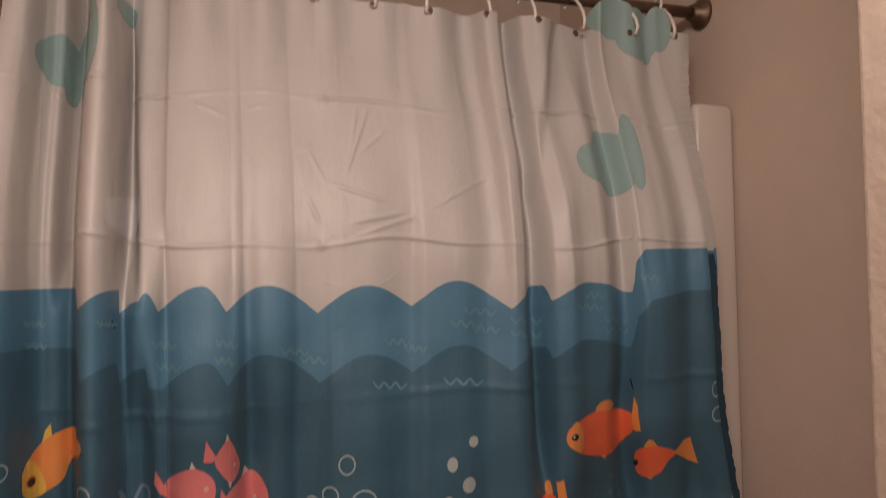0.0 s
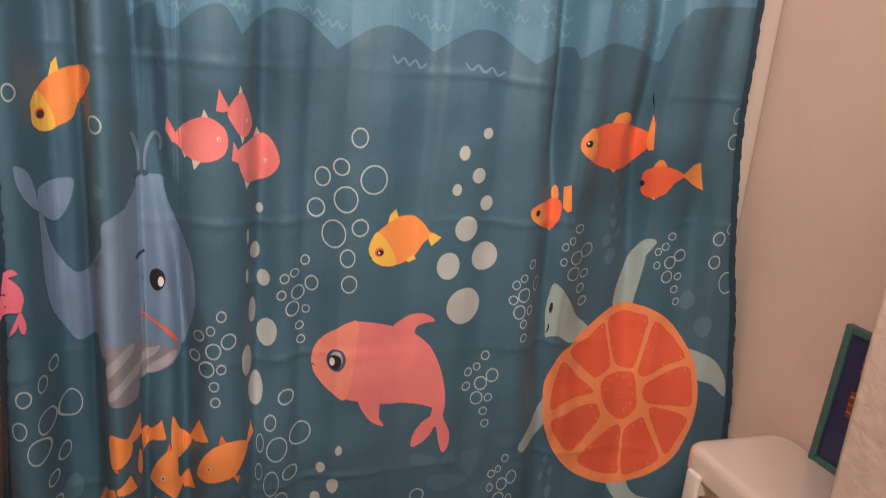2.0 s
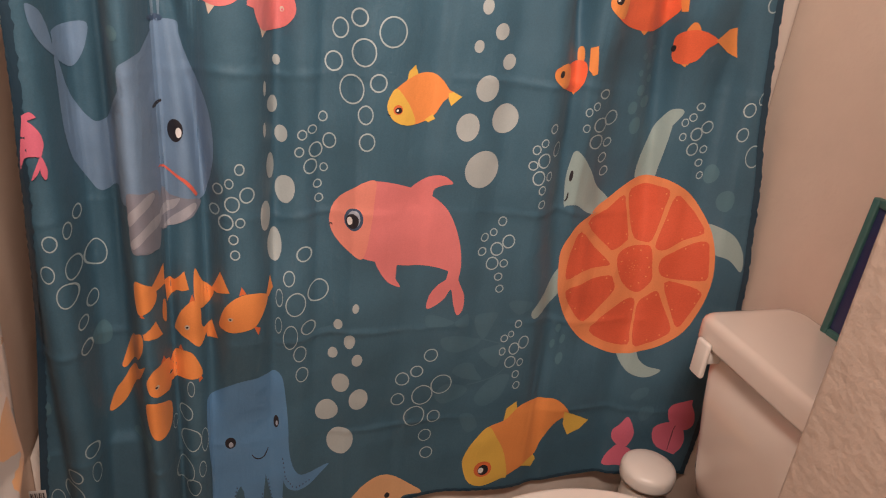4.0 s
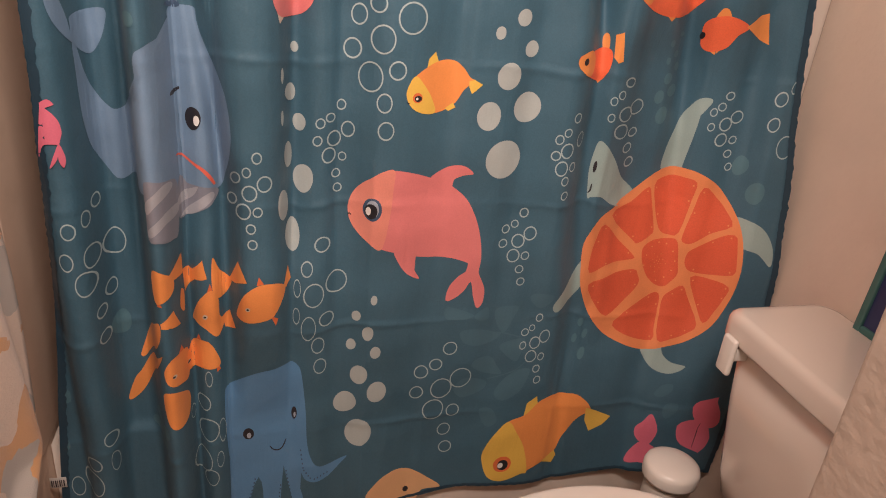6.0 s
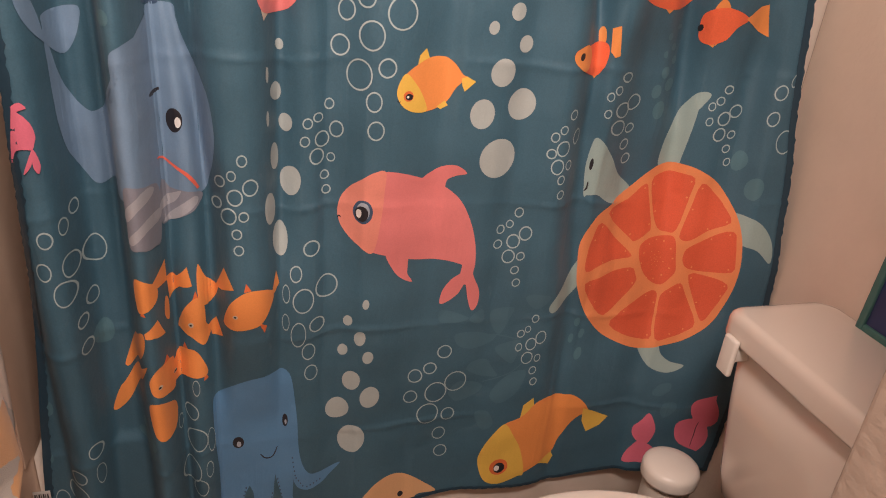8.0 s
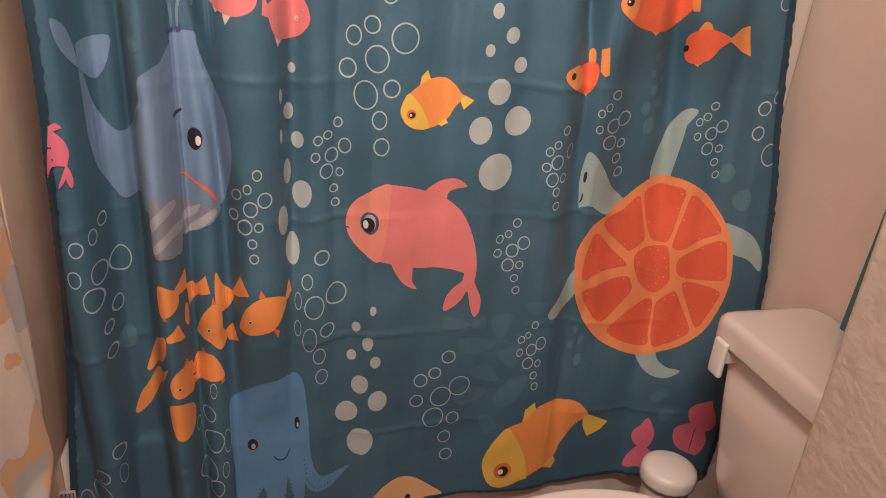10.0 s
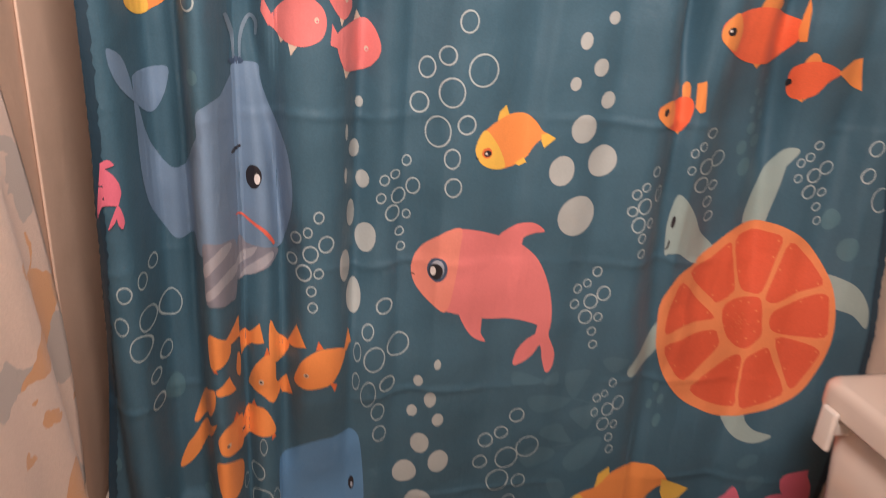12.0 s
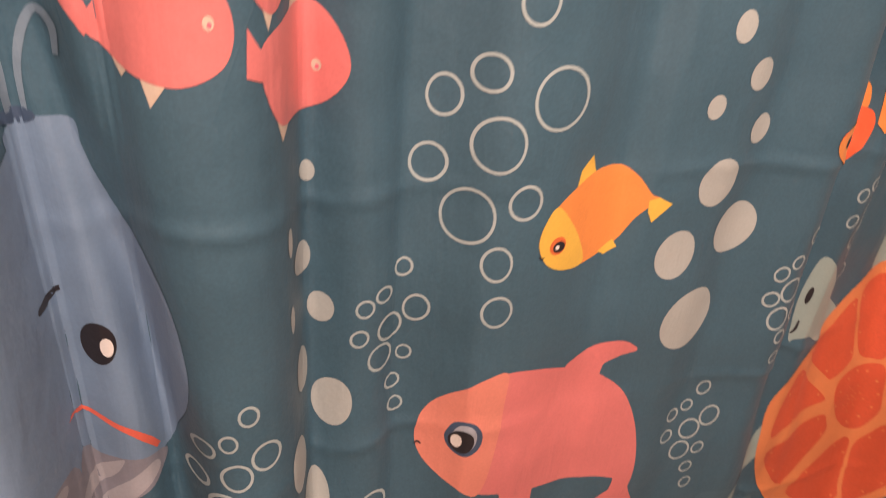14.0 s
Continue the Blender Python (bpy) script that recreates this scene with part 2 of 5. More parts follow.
# ---- the room ----
LEFT, RIGHT, BACK, FRONT, CEIL = -0.715, 0.69, 0.80, -2.6, 2.44
structure("floor", block(LEFT - 0.1, 0.9, FRONT - 0.1, BACK + 0.1, -0.08, 0.0), floor_vinyl, "brown vinyl bathroom floor", "floor")
structure("ceiling", block(LEFT - 0.1, 0.9, FRONT - 0.1, BACK + 0.1, CEIL, CEIL + 0.08), ceiling_paint, "white painted bathroom ceiling", "ceiling")
structure("wall_west", block(LEFT - 0.1, LEFT, FRONT, BACK, 0.0, CEIL), lightened_paint, "beige painted wall beside the tub", "wall")
structure("wall_east", block(RIGHT, RIGHT + 0.1, FRONT, BACK, 0.0, CEIL), wall_paint, "beige painted wall behind the toilet", "wall")
structure("wall_north", block(LEFT - 0.1, RIGHT + 0.1, BACK, BACK + 0.1, 0.0, CEIL), wall_paint, "beige painted wall behind the tub", "wall")
structure("wall_south", block(LEFT - 0.1, RIGHT + 0.1, FRONT - 0.1, FRONT, 0.0, CEIL), wall_paint, "beige painted wall of the bathroom", "wall")
structure("wall_stub", block(0.190, RIGHT - 0.001, -0.785, -0.665, 0.0, CEIL, 0.006), darkened_rough_paint, "beige wall end with orange-peel texture", "wall")
# ---- tub and surround ----
def tub():
    t = thing("bathtub", (0, 0, 0), "off-white bathtub behind the shower curtain", "bathtub")
    bm = block(LEFT + 0.002, RIGHT - 0.002, 0.066, BACK - 0.002, 0.0, 0.40, 0.0)
    top = max(bm.faces, key=lambda f: f.calc_center_median().z)
    inner = bmesh.ops.inset_region(bm, faces=[top], thickness=0.075)
    bmesh.ops.translate(bm, verts=top.verts[:], vec=(0, 0, -0.30))
    for v in top.verts:
        v.co.x *= 0.86
        v.co.y = 0.44 + (v.co.y - 0.44) * 0.8
    edges = [e for e in bm.edges if e.calc_face_angle(0) > 0.3]
    bmesh.ops.bevel(bm, geom=edges, offset=0.022, segments=3, affect="EDGES")
    part("basin", bm, tub_enamel, t)
    part("apron_lip", block(LEFT + 0.004, RIGHT - 0.004, 0.058, 0.0655, 0.02, 0.05, 0.005), tub_enamel, t)
    part("apron_panel", block(LEFT + 0.05, RIGHT - 0.05, 0.060, 0.0655, 0.09, 0.33, 0.004), tub_enamel, t)
    return t


tub()


def surround():
    t = thing("shower_surround", (0, 0, 0), "glossy off-white fibreglass shower surround panels", "shower surround")
    part("side_panel", block(0.590, RIGHT - 0.002, 0.055, BACK - 0.03, 0.402, 1.893, 0.018, 4), fibreglass, t)
    # the west panel takes the wall colour with the light put in
    part("side_panel", block(LEFT + 0.002, -0.7085, 0.03, BACK - 0.03, 0.402, 1.893, 0.002, 2), lightened_paint, t)
    part("back_panel", block(-0.707, 0.589, BACK - 0.06, BACK - 0.002, 0.402, 1.865, 0.012, 3), fibreglass, t)
    return t


surround()


# ---- the cloth: a hanging sheet, y as a function of x and z ----
TOP_Z, HEM_Z = 2.045, 0.21


def ramp(v, a, b):
    t = np.clip((v - a) / (b - a), 0.0, 1.0)
    return t * t * (3 - 2 * t)


def left_edge(z):
    return np.interp(z, [0.2, 0.34, 0.5, 0.62, 0.75, 0.9, 1.08, 1.25, 2.05], [-0.70, -0.688, -0.672, -0.656, -0.643, -0.630, -0.618, -0.614, -0.614])


def right_edge(z):
    return np.interp(z, [0.2, 0.67, 0.93, 1.12, 1.2, 1.35, 1.6, 1.8, 2.05], [0.683, 0.678, 0.648, 0.613, 0.600, 0.576, 0.557, 0.566, 0.606])


def hem_line(x):
    return 0.187 + 0.004 * np.sin(17 * x + 0.5) + 0.026 * ramp(x, -0.12, 0.1) + 0.016 * ramp(x, 0.3, 0.55)


def bell(x, c, w):
    return np.exp(-((x - c) / w) ** 2)


def column(x, a, b, e):
    return 1 / (1 + np.exp(-(x - a) / e)) - 1 / (1 + np.exp(-(x - b) / e))


def crease(x, z, x0, z0, x1, z1, depth):
    """A thin straight ridge that fades out towards its two ends."""
    dx, dz = x1 - x0, z1 - z0
    long = (dx * dx + dz * dz) ** 0.5
    along = ((x - x0) * dx + (z - z0) * dz) / long
    across = ((x - x0) * dz - (z - z0) * dx) / long
    return depth * ramp(along, -0.004, 0.3 * long) * (1 - ramp(along, 0.7 * long, long + 0.004)) * np.exp(-(across / 0.0034) ** 2)


def saw(x, c, fall, rise, depth):
    """A fold that sinks slowly towards c and comes up steeply past it."""
    return depth * np.where(x < c, ramp(x, c - fall, c), 1 - ramp(x, c, c + rise))


def tube_fold(x, c, w, height):
    """A round fold that bulges into the room."""
    q = np.clip(1 - ((x - c) / w) ** 2, 0.0, 1.0)
    return height * q ** 0.72


def fold_depth(x, z):
    """Depth of the cloth's folds; smaller is nearer the room."""
    x, z = np.asarray(x, float), np.asarray(z, float)
    up = ramp(z, 1.50, 2.06)
    high = ramp(z, 0.45, 0.95)
    y = -0.0524 * (z - 1.0) + 0.15 * up ** 1.3
    # broad bulges
    waist = ramp(z, 0.7, 0.95) * (1 - ramp(z, 1.25, 1.48))
    y = y + 0.036 * ramp(x, -0.455, -0.425) * (1 - ramp(x, -0.24, -0.12)) * waist
    y = y - 0.010 * bell(x, 0.07, 0.13) * ramp(z, 0.4, 0.8) * (1 - ramp(z, 1.3, 1.5))
    y = y + 0.028 * bell(x, 0.40, 0.12) * waist
    y = y - 0.05 * ramp(x, 0.40, 0.68) * (1 - ramp(z, 0.62, 1.25))
    # bunched columns near the left edge
    y = y + (0.030 + 0.048 * high) * ramp(x, -0.585, -0.556) * (1 - ramp(x, -0.524, -0.496))
    y = y - tube_fold(x, -0.606, 0.034, 0.044) - tube_fold(x, -0.546, 0.024, 0.022) * high
    y = y - tube_fold(x, -0.475, 0.0295, 0.074)
    y = y + 0.020 * bell(x, -0.443, 0.013) * (0.7 + up)
    calm = 1 - 0.75 * ramp(z, 1.45, 1.66)
    y = y - tube_fold(x, -0.417, 0.028, 0.040) * (0.7 + 0.3 * high) * (1 - 1.35 * ramp(z, 1.50, 1.68))
    y = y - tube_fold(x, -0.335, 0.054, 0.040) * (0.2 + 0.8 * high) * calm
    y = y + 0.014 * bell(x, -0.276 + 0.006 * (z - 1.0), 0.012) * (0.2 + 0.8 * high) * calm
    y = y - tube_fold(x, -0.250, 0.046, 0.024) * (0.2 + 0.8 * high) * calm
    # long soft folds across the middle
    y = y + saw(x, -0.172, 0.060, 0.040, 0.011) * calm + saw(x, -0.022 + 0.01 * (z - 1.2), 0.070, 0.022, 0.015) * (0.3 + 0.7 * ramp(z, 0.8, 1.3)) * (1 - 0.7 * ramp(z, 1.5, 1.75))
    y = y + saw(x, 0.138, 0.045, 0.016, 0.024) * ramp(z, 1.3, 1.85) + 0.010 * bell(x, 0.105, 0.026) * (0.3 + 0.7 * high)
    mid = np.interp(z, [0.2, 0.4, 0.9, 1.2, 1.5, 2.0], [0.31, 0.290, 0.245, 0.227, 0.209, 0.215])
    y = y + saw(x, mid, 0.040, 0.020, 0.050 - 0.026 * ramp(z, 0.5, 0.75) * (1 - ramp(z, 1.12, 1.3))) * (0.18 + 0.82 * high) - 0.016 * bell(x, mid + 0.045, 0.026) * high
    y = y - 0.016 * bell(x, mid - 0.060, 0.026) * high
    far = np.interp(z, [0.2, 0.9, 1.25, 1.55, 2.0], [0.47, 0.437, 0.405, 0.388, 0.385])
    y = y + saw(x, far, 0.060, 0.020, 0.042) * (0.2 + 0.8 * ramp(z, 0.75, 1.3)) - 0.012 * bell(x, far + 0.05, 0.028) * ramp(z, 0.5, 1.2)
    y = y + saw(x, far + 0.125, 0.050, 0.030, 0.016) * ramp(z, 0.6, 1.1)
    # narrow deep pleats of the white top, and two broad slanting ones
    sky = ramp(z, 1.50, 1.60)
    y = y + 0.050 * column(x, -0.541, -0.521, 0.0022) * sky + 0.055 * column(x, -0.456 - 0.03 * (z - 1.72), -0.433 - 0.05 * (z - 1.72), 0.0022) * sky
    y = y + 0.016 * saw(x, 0.215 + 0.30 * (z - 1.68), 0.03, 0.07, 1.0) * ramp(z, 1.62, 1.74) - 0.008 * bell(x, 0.17 + 0.1 * (z - 1.7), 0.03) * ramp(z, 1.62, 1.8)
    y = y + 0.013 * column(x, 0.405, 0.462, 0.008) * sky
    # pleats that the hooks pull into the top edge
    y = y + 0.008 * np.sin(x * 60 + 0.6) * ramp(z, 1.80, 2.03)
    # waves along the hem
    y = y + 0.006 * np.sin(x * 19 + 1.0) * (1 - ramp(z, 0.2, 0.75))
    return y


def sag(x, z):
    """Broad columns that stand out, and slack that hangs back, below the printed waves."""
    low = ramp(z, 0.42, 0.72) * (1 - ramp(z, 1.32, 1.50))
    edge = np.clip(-0.378 - 0.12 * (z - 1.03), -0.405, -0.365)
    y = -0.034 * column(x, edge, -0.287, 0.0065) + 0.016 * bell(x, -0.262, 0.020) * ramp(z, 0.7, 1.0)
    y = y + 0.020 * bell(x, -0.425, 0.030) + 0.018 * bell(x, edge - 0.012, 0.012) - 0.014 * bell(x, -0.12, 0.08)
    back = 0.038 * ramp(x, 0.236, 0.300) * (1 - 0.85 * ramp(x, 0.50, 0.60))
    return y * low + back * low * (1 - ramp(z, 1.12, 1.30))


def cloth_y(x, z):
    """Depth of the whole cloth: rounded folds and the creases on them."""
    x, z = np.asarray(x, float), np.asarray(z, float)
    wide = 0.0046 * (1 - 0.8 * ramp(z, 1.46, 1.60))
    y = sum(w * fold_depth(x + k * wide, z) for k, w in ((-2, 0.07), (-1, 0.24), (0, 0.38), (1, 0.24), (2, 0.07)))
    # creases left by the package: a grid of shallow ridges
    for zc in (1.365, 1.13, 0.895, 0.655, 0.42):
        y = y - 0.0022 * bell(z, zc + 0.005 * np.sin(9 * x + zc) + 0.002 * np.sin(31 * x), 0.0062) * (0.6 + 0.4 * np.sin(13 * x + 5 * zc))
    for zc in (1.846, 1.607):
        y = y - (0.0042 + 0.005 * (zc - 1.607)) * bell(z, zc + 0.007 * np.sin(13 * x + 9 * zc) - 0.004 * np.sin(29 * x), 0.0032) * (0.65 + 0.35 * np.sin(17 * x + 5 * zc))
        y = y - 0.0035 * bell(x, -0.150 + 0.05 * (zc - 1.85), 0.008) * bell(z, zc, 0.010)
    # sharp wrinkles about the middle of the white top
    y = y - crease(x, z, -0.073, 1.843, -0.125, 1.708, 0.0030) - crease(x, z, -0.093, 1.845, -0.112, 1.753, 0.0022)
    y = y - crease(x, z, -0.153, 1.703, -0.052, 1.671, 0.0030) - crease(x, z, -0.124, 1.637, -0.016, 1.659, 0.0030)
    y = y - crease(x, z, -0.115, 1.616, 0.008, 1.657, 0.0022) - crease(x, z, 0.008, 1.661, 0.156, 1.736, 0.0020)
    y = y - crease(x, z, -0.180, 1.759, -0.154, 1.700, 0.0022) - crease(x, z, -0.278, 1.750, -0.250, 1.718, 0.0016)
    y = y - crease(x, z, -0.184, 1.681, -0.165, 1.637, 0.0020) - crease(x, z, -0.043, 1.802, -0.098, 1.753, 0.0022)
    y = y - crease(x, z, -0.361, 1.829, -0.299, 1.804, 0.0022) - crease(x, z, -0.271, 1.821, -0.238, 1.832, 0.0022)
    y = y - crease(x, z, -0.193, 1.754, -0.170, 1.769, 0.0022)
    for xc in (-0.153, 0.255):
        y = y - 0.0018 * bell(x, xc + 0.012 * (1.8 - z), 0.006) * (0.6 + 0.4 * np.sin(11 * z + 9 * xc))
    # crumples
    y = y + 0.0022 * np.sin(23 * x + 9 * z + 2 * np.sin(7 * z)) * np.sin(15 * z - 11 * x) + 0.0012 * np.sin(41 * z + 17 * x) * np.sin(37 * x - 13 * z)
    # the tub's side holds the lowest part out
    y = y + sag(x, z)
    cap = 0.050 + 0.3 * ramp(z, 0.42, 0.62)
    return cap - 0.006 * np.logaddexp(0.0, (cap - y) / 0.006)


CREST = ((-740, 1540), (-497, 1544), (-494, 1515), (-449, 1541), (-448, 1508), (-420, 1525), (-412, 1536), (-396, 1509), (-338, 1544), (-305, 1506), (-249, 1543), (-170, 1499), (-94, 1540), (-18, 1505), (54, 1545), (146, 1497), (218, 1534), (225, 1508), (292, 1538), (395, 1518), (399, 1519), (402, 1576), (417, 1595), (548, 1597), (720, 1597))
SWELL = ((-740, 1470), (-494, 1453), (-491, 1420), (-451, 1440), (-448, 1409), (-412, 1431), (-409, 1403), (-393, 1400), (-332, 1438), (-303, 1402), (-250, 1441), (-166, 1392), (-90, 1433), (-18, 1400), (60, 1440), (144, 1395), (223, 1427), (230, 1409), (285, 1439), (401, 1417), (403, 1429), (404, 1475), (424, 1506), (553, 1520), (720, 1520))


def wave(table, x):
    """A printed wave line: round crests, sharp troughs."""
    mm = x * 1000
    for (xa, za), (xb, zb) in zip(table, table[1:]):
        if xa <= mm <= xb:
            t = (mm - xa) / (xb - xa)
            s = math.sin(t * math.pi / 2) if zb > za else 1 - math.cos(t * math.pi / 2)
            return (za + (zb - za) * s) / 1000
    return table[-1][1] / 1000


def lifted(x, z, off):
    """Points on the cloth, raised off it towards the room."""
    x, z = np.asarray(x, float), np.asarray(z, float)
    d = 0.0008
    y = cloth_y(x, z)
    nx = (cloth_y(x + d, z) - cloth_y(x - d, z)) / (2 * d)
    nz = (cloth_y(x, z + d) - cloth_y(x, z - d)) / (2 * d)
    k = off / np.sqrt(1 + nx * nx + nz * nz)
    # slack cloth spreads a little outward from the middle
    slack = sag(x, z)
    ox, oz = slack * (x + 0.33) / 1.12, slack * (z - 1.34) / 1.12
    return np.stack([x + nx * k + ox, y - k, z + nz * k + oz], -1)


def sheet_mesh():
    """The cloth as rows between top, two printed wave lines and hem; each band its own slot."""
    cols = 800
    bands = ((26, 0), (170, 0), (34, 1), (300, 2))
    xs, zs = [], []
    for i in range(cols + 1):
        s = i / cols
        guess = left_edge(1.5) + s * (right_edge(1.5) - left_edge(1.5))
        z1, z2 = wave(CREST, guess), wave(SWELL, guess)
        scallop = 0.006 * abs(math.sin(guess * 30 + 0.4))
        hem = float(hem_line(guess * 1.13))
        stops = (TOP_Z - scallop, 1.93, z1, z2, hem)
        col = [stops[0]]
        for (n, _), a, b in zip(bands, stops, stops[1:]):
            col += [a + (b - a) * (k + 1) / n for k in range(n)]
        zs.append(col)
    zs = np.array(zs)
    s = np.linspace(0, 1, cols + 1)[:, None]
    w = ramp(zs, 1.30, 1.38) * (1 - ramp(zs, 1.62, 1.70))
    free = left_edge(zs) + s * (right_edge(zs) - left_edge(zs))
    fixed = left_edge(1.5) + s * (right_edge(1.5) - left_edge(1.5))
    xs = free * (1 - w) + fixed * w
    xs = np.clip(xs, left_edge(zs), None)
    pts = lifted(xs, zs, 0.0)
    rows = zs.shape[1]
    verts = pts.reshape(-1, 3).tolist()
    faces, slots = [], []
    kinds = [k for n, k in bands for _ in range(n)]
    for i in range(cols):
        for j in range(rows - 1):
            a = i * rows + j
            faces.append((a, a + 1, a + rows + 1, a + rows))
            slots.append(kinds[j])
    me = bpy.data.meshes.new("cloth")
    me.from_pydata(verts, [], faces)
    for m in (white_cloth, shallow_cloth, deep_cloth):
        me.materials.append(m)
    me.polygons.foreach_set("material_index", slots)
    me.polygons.foreach_set("use_smooth", [True] * len(faces))
    me.update()
    return me


curtain = thing("shower_curtain", (0, 0, 0), "printed sea-animal shower curtain hanging in folds from a rod", "shower curtain")
cloth = new("cloth", sheet_mesh())
cloth.parent = curtain


def edge_strip(name, material, inner, outer, z0, z1):
    """A stitched seam along a side edge, slightly puckered."""
    n = 160
    bm = bmesh.new()
    zs = np.linspace(z0, z1, n)
    pucker = 0.0012 * np.sin(zs * 420) + 0.001 * np.sin(zs * 150)
    rows = [lifted(f(zs) + (pucker if i == 2 else 0), zs, 0.0016 + 0.0008 * np.sin(zs * 420 + i)) for i, f in enumerate((inner, lambda z: (inner(z) + outer(z)) / 2, outer))]
    vs = [[bm.verts.new(p) for p in r] for r in rows]
    for a, b in zip(vs, vs[1:]):
        for k in range(n - 1):
            bm.faces.new((a[k], b[k], b[k + 1], a[k + 1]))
    bmesh.ops.recalc_face_normals(bm, faces=bm.faces[:])
    return part(name, bm, material, curtain)


edge_strip("side_seam", seam_cloth, lambda z: right_edge(z) - 0.013, lambda z: right_edge(z) + 0.001, 0.222, 1.586)
edge_strip("side_seam", white_cloth, lambda z: right_edge(z) - 0.013, lambda z: right_edge(z) + 0.001, 1.592, 2.035)
edge_strip("side_seam", seam_cloth, lambda z: left_edge(z) - 0.001, lambda z: left_edge(z) + 0.012, 0.215, 1.555)


def hem_seam():
    bm = bmesh.new()
    xs = np.linspace(-0.695, 0.68, 260)
    lo = hem_line(xs)
    rows = [lifted(xs, lo + h, 0.0014 + 0.0006 * np.sin(xs * 300)) for h in (-0.001, 0.003, 0.007)]
    vs = [[bm.verts.new(p) for p in r] for r in rows]
    for a, b in zip(vs, vs[1:]):
        for k in range(len(xs) - 1):
            bm.faces.new((a[k], a[k + 1], b[k + 1], b[k]))
    return part("hem_seam", bm, seam_cloth, curtain)


hem_seam()


def care_tag():
    """A small white label sewn into the side edge, with a row of dark bars."""
    tag = bmesh.new()
    y = float(cloth_y(-0.682, 0.335)) - 0.004
    box(tag, -0.708, -0.680, y - 0.0007, y + 0.0003, 0.322, 0.346, 0.0003, 1)
    tag = part("care_tag", tag, white_cloth, curtain, "small white label with dark bars")
    for k in range(7):
        x = -0.706 + 0.0034 * k
        part("bar", block(x, x + (0.0012 if k % 2 else 0.0022), y - 0.0011, y - 0.0008, 0.325, 0.340), dark_ink, tag, "", False)


care_tag()

# ---- the print: flat shapes laid on the cloth, in millimetres of x and z ----
STEP = 0.00045


def figure(name, label):
    ob = new(name)
    ob.parent = curtain
    ob.empty_display_size = 0.02
    return tagged(ob, label)


def rounded(points, per=6):
    """A closed smooth line through the points."""
    n, res = len(points), []
    for i in range(n):
        p0, p1, p2, p3 = (np.array(points[(i + k) % n], float) for k in (-1, 0, 1, 2))
        for k in range(per):
            t = k / per
            res.append(0.5 * (2 * p1 + (p2 - p0) * t + (2 * p0 - 5 * p1 + 4 * p2 - p3) * t * t + (3 * p1 - p0 - 3 * p2 + p3) * t ** 3))
    return res


def lay(bm, name, material, parent, layer, label=""):
    """Cuts a flat shape fine enough to follow the folds, and lays it on the cloth."""
    xs = [v.co.x for v in bm.verts]
    zs = [v.co.z for v in bm.verts]
    for axis, lo, hi, gap in ((0, min(xs), max(xs), 0.0030), (2, min(zs), max(zs), 0.0065)):
        k = math.floor(lo / gap) + 1
        while k * gap < hi:
            no = (1, 0, 0) if axis == 0 else (0, 0, 1)
            co = (k * gap, 0, 0) if axis == 0 else (0, 0, k * gap)
            bmesh.ops.bisect_plane(bm, geom=bm.verts[:] + bm.edges[:] + bm.faces[:], dist=1e-6, plane_co=co, plane_no=no)
            k += 1
    v = bm.verts[:]
    at = lifted([q.co.x for q in v], [q.co.z for q in v], STEP * (0.7 + 0.4 * layer))
    for q, p in zip(v, at):
        q.co = p
    for f in bm.faces:
        f.normal_update()
        if f.normal.y > 0:
            f.normal_flip()
    return part(name, bm, material, parent, label)


def flat(points):
    bm = bmesh.new()
    f = bm.faces.new([bm.verts.new((p[0] / 1000, 0, p[1] / 1000)) for p in points])
    bmesh.ops.triangulate(bm, faces=[f])
    return bm


def drawn(parent, name, material, layer, points, smooth=True, label=""):
    return lay(flat(rounded(points) if smooth else points), name, material, parent, layer, label)


def oval(parent, name, material, layer, c):
    x, z, a, b = c
    n = 28 if max(a, b) > 6 else 16
    return lay(flat([(x + a * math.cos(2 * math.pi * i / n), z + b * math.sin(2 * math.pi * i / n)) for i in range(n)]), name, material, parent, layer)


def band(lines, closed):
    bm = bmesh.new()
    a, b = ([bm.verts.new((p[0] / 1000, 0, p[1] / 1000)) for p in line] for line in lines)
    for i in range(len(a) if closed else len(a) - 1):
        j = (i + 1) % len(a)
        bm.faces.new((a[i], a[j], b[j], b[i]))
    return bm


def ring(parent, name, material, layer, c):
    x, z, a, b = c
    w = min(2.6, 0.23 * max(a, b) + 0.25)
    n = 30
    lines = [[(x + (a + d * min(1, a / b)) * math.cos(2 * math.pi * i / n), z + (b + d) * math.sin(2 * math.pi * i / n)) for i in range(n)] for d in (0, -w)]
    return lay(band(lines, True), name, material, parent, layer)


def stroke(parent, name, material, layer, points, width):
    """A pen line through the points, thinning at its ends."""
    pts = [np.array(p, float) for p in points]
    fine = []
    for i in range(len(pts) - 1):
        p0, p1, p2, p3 = pts[max(i - 1, 0)], pts[i], pts[i + 1], pts[min(i + 2, len(pts) - 1)]
        for k in range(5):
            t = k / 5
            fine.append(0.5 * (2 * p1 + (p2 - p0) * t + (2 * p0 - 5 * p1 + 4 * p2 - p3) * t * t + (3 * p1 - p0 - 3 * p2 + p3) * t ** 3))
    fine.append(pts[-1])
    up, down = [], []
    for i, p in enumerate(fine):
        d = fine[min(i + 1, len(fine) - 1)] - fine[max(i - 1, 0)]
        d = d / (np.hypot(*d) + 1e-9)
        h = width / 2 * (0.55 + 0.45 * math.sin(math.pi * i / (len(fine) - 1)))
        up.append(p + h * np.array((-d[1], d[0])))
        down.append(p - h * np.array((-d[1], d[0])))
    return lay(band((up, down), False), name, material, parent, layer)


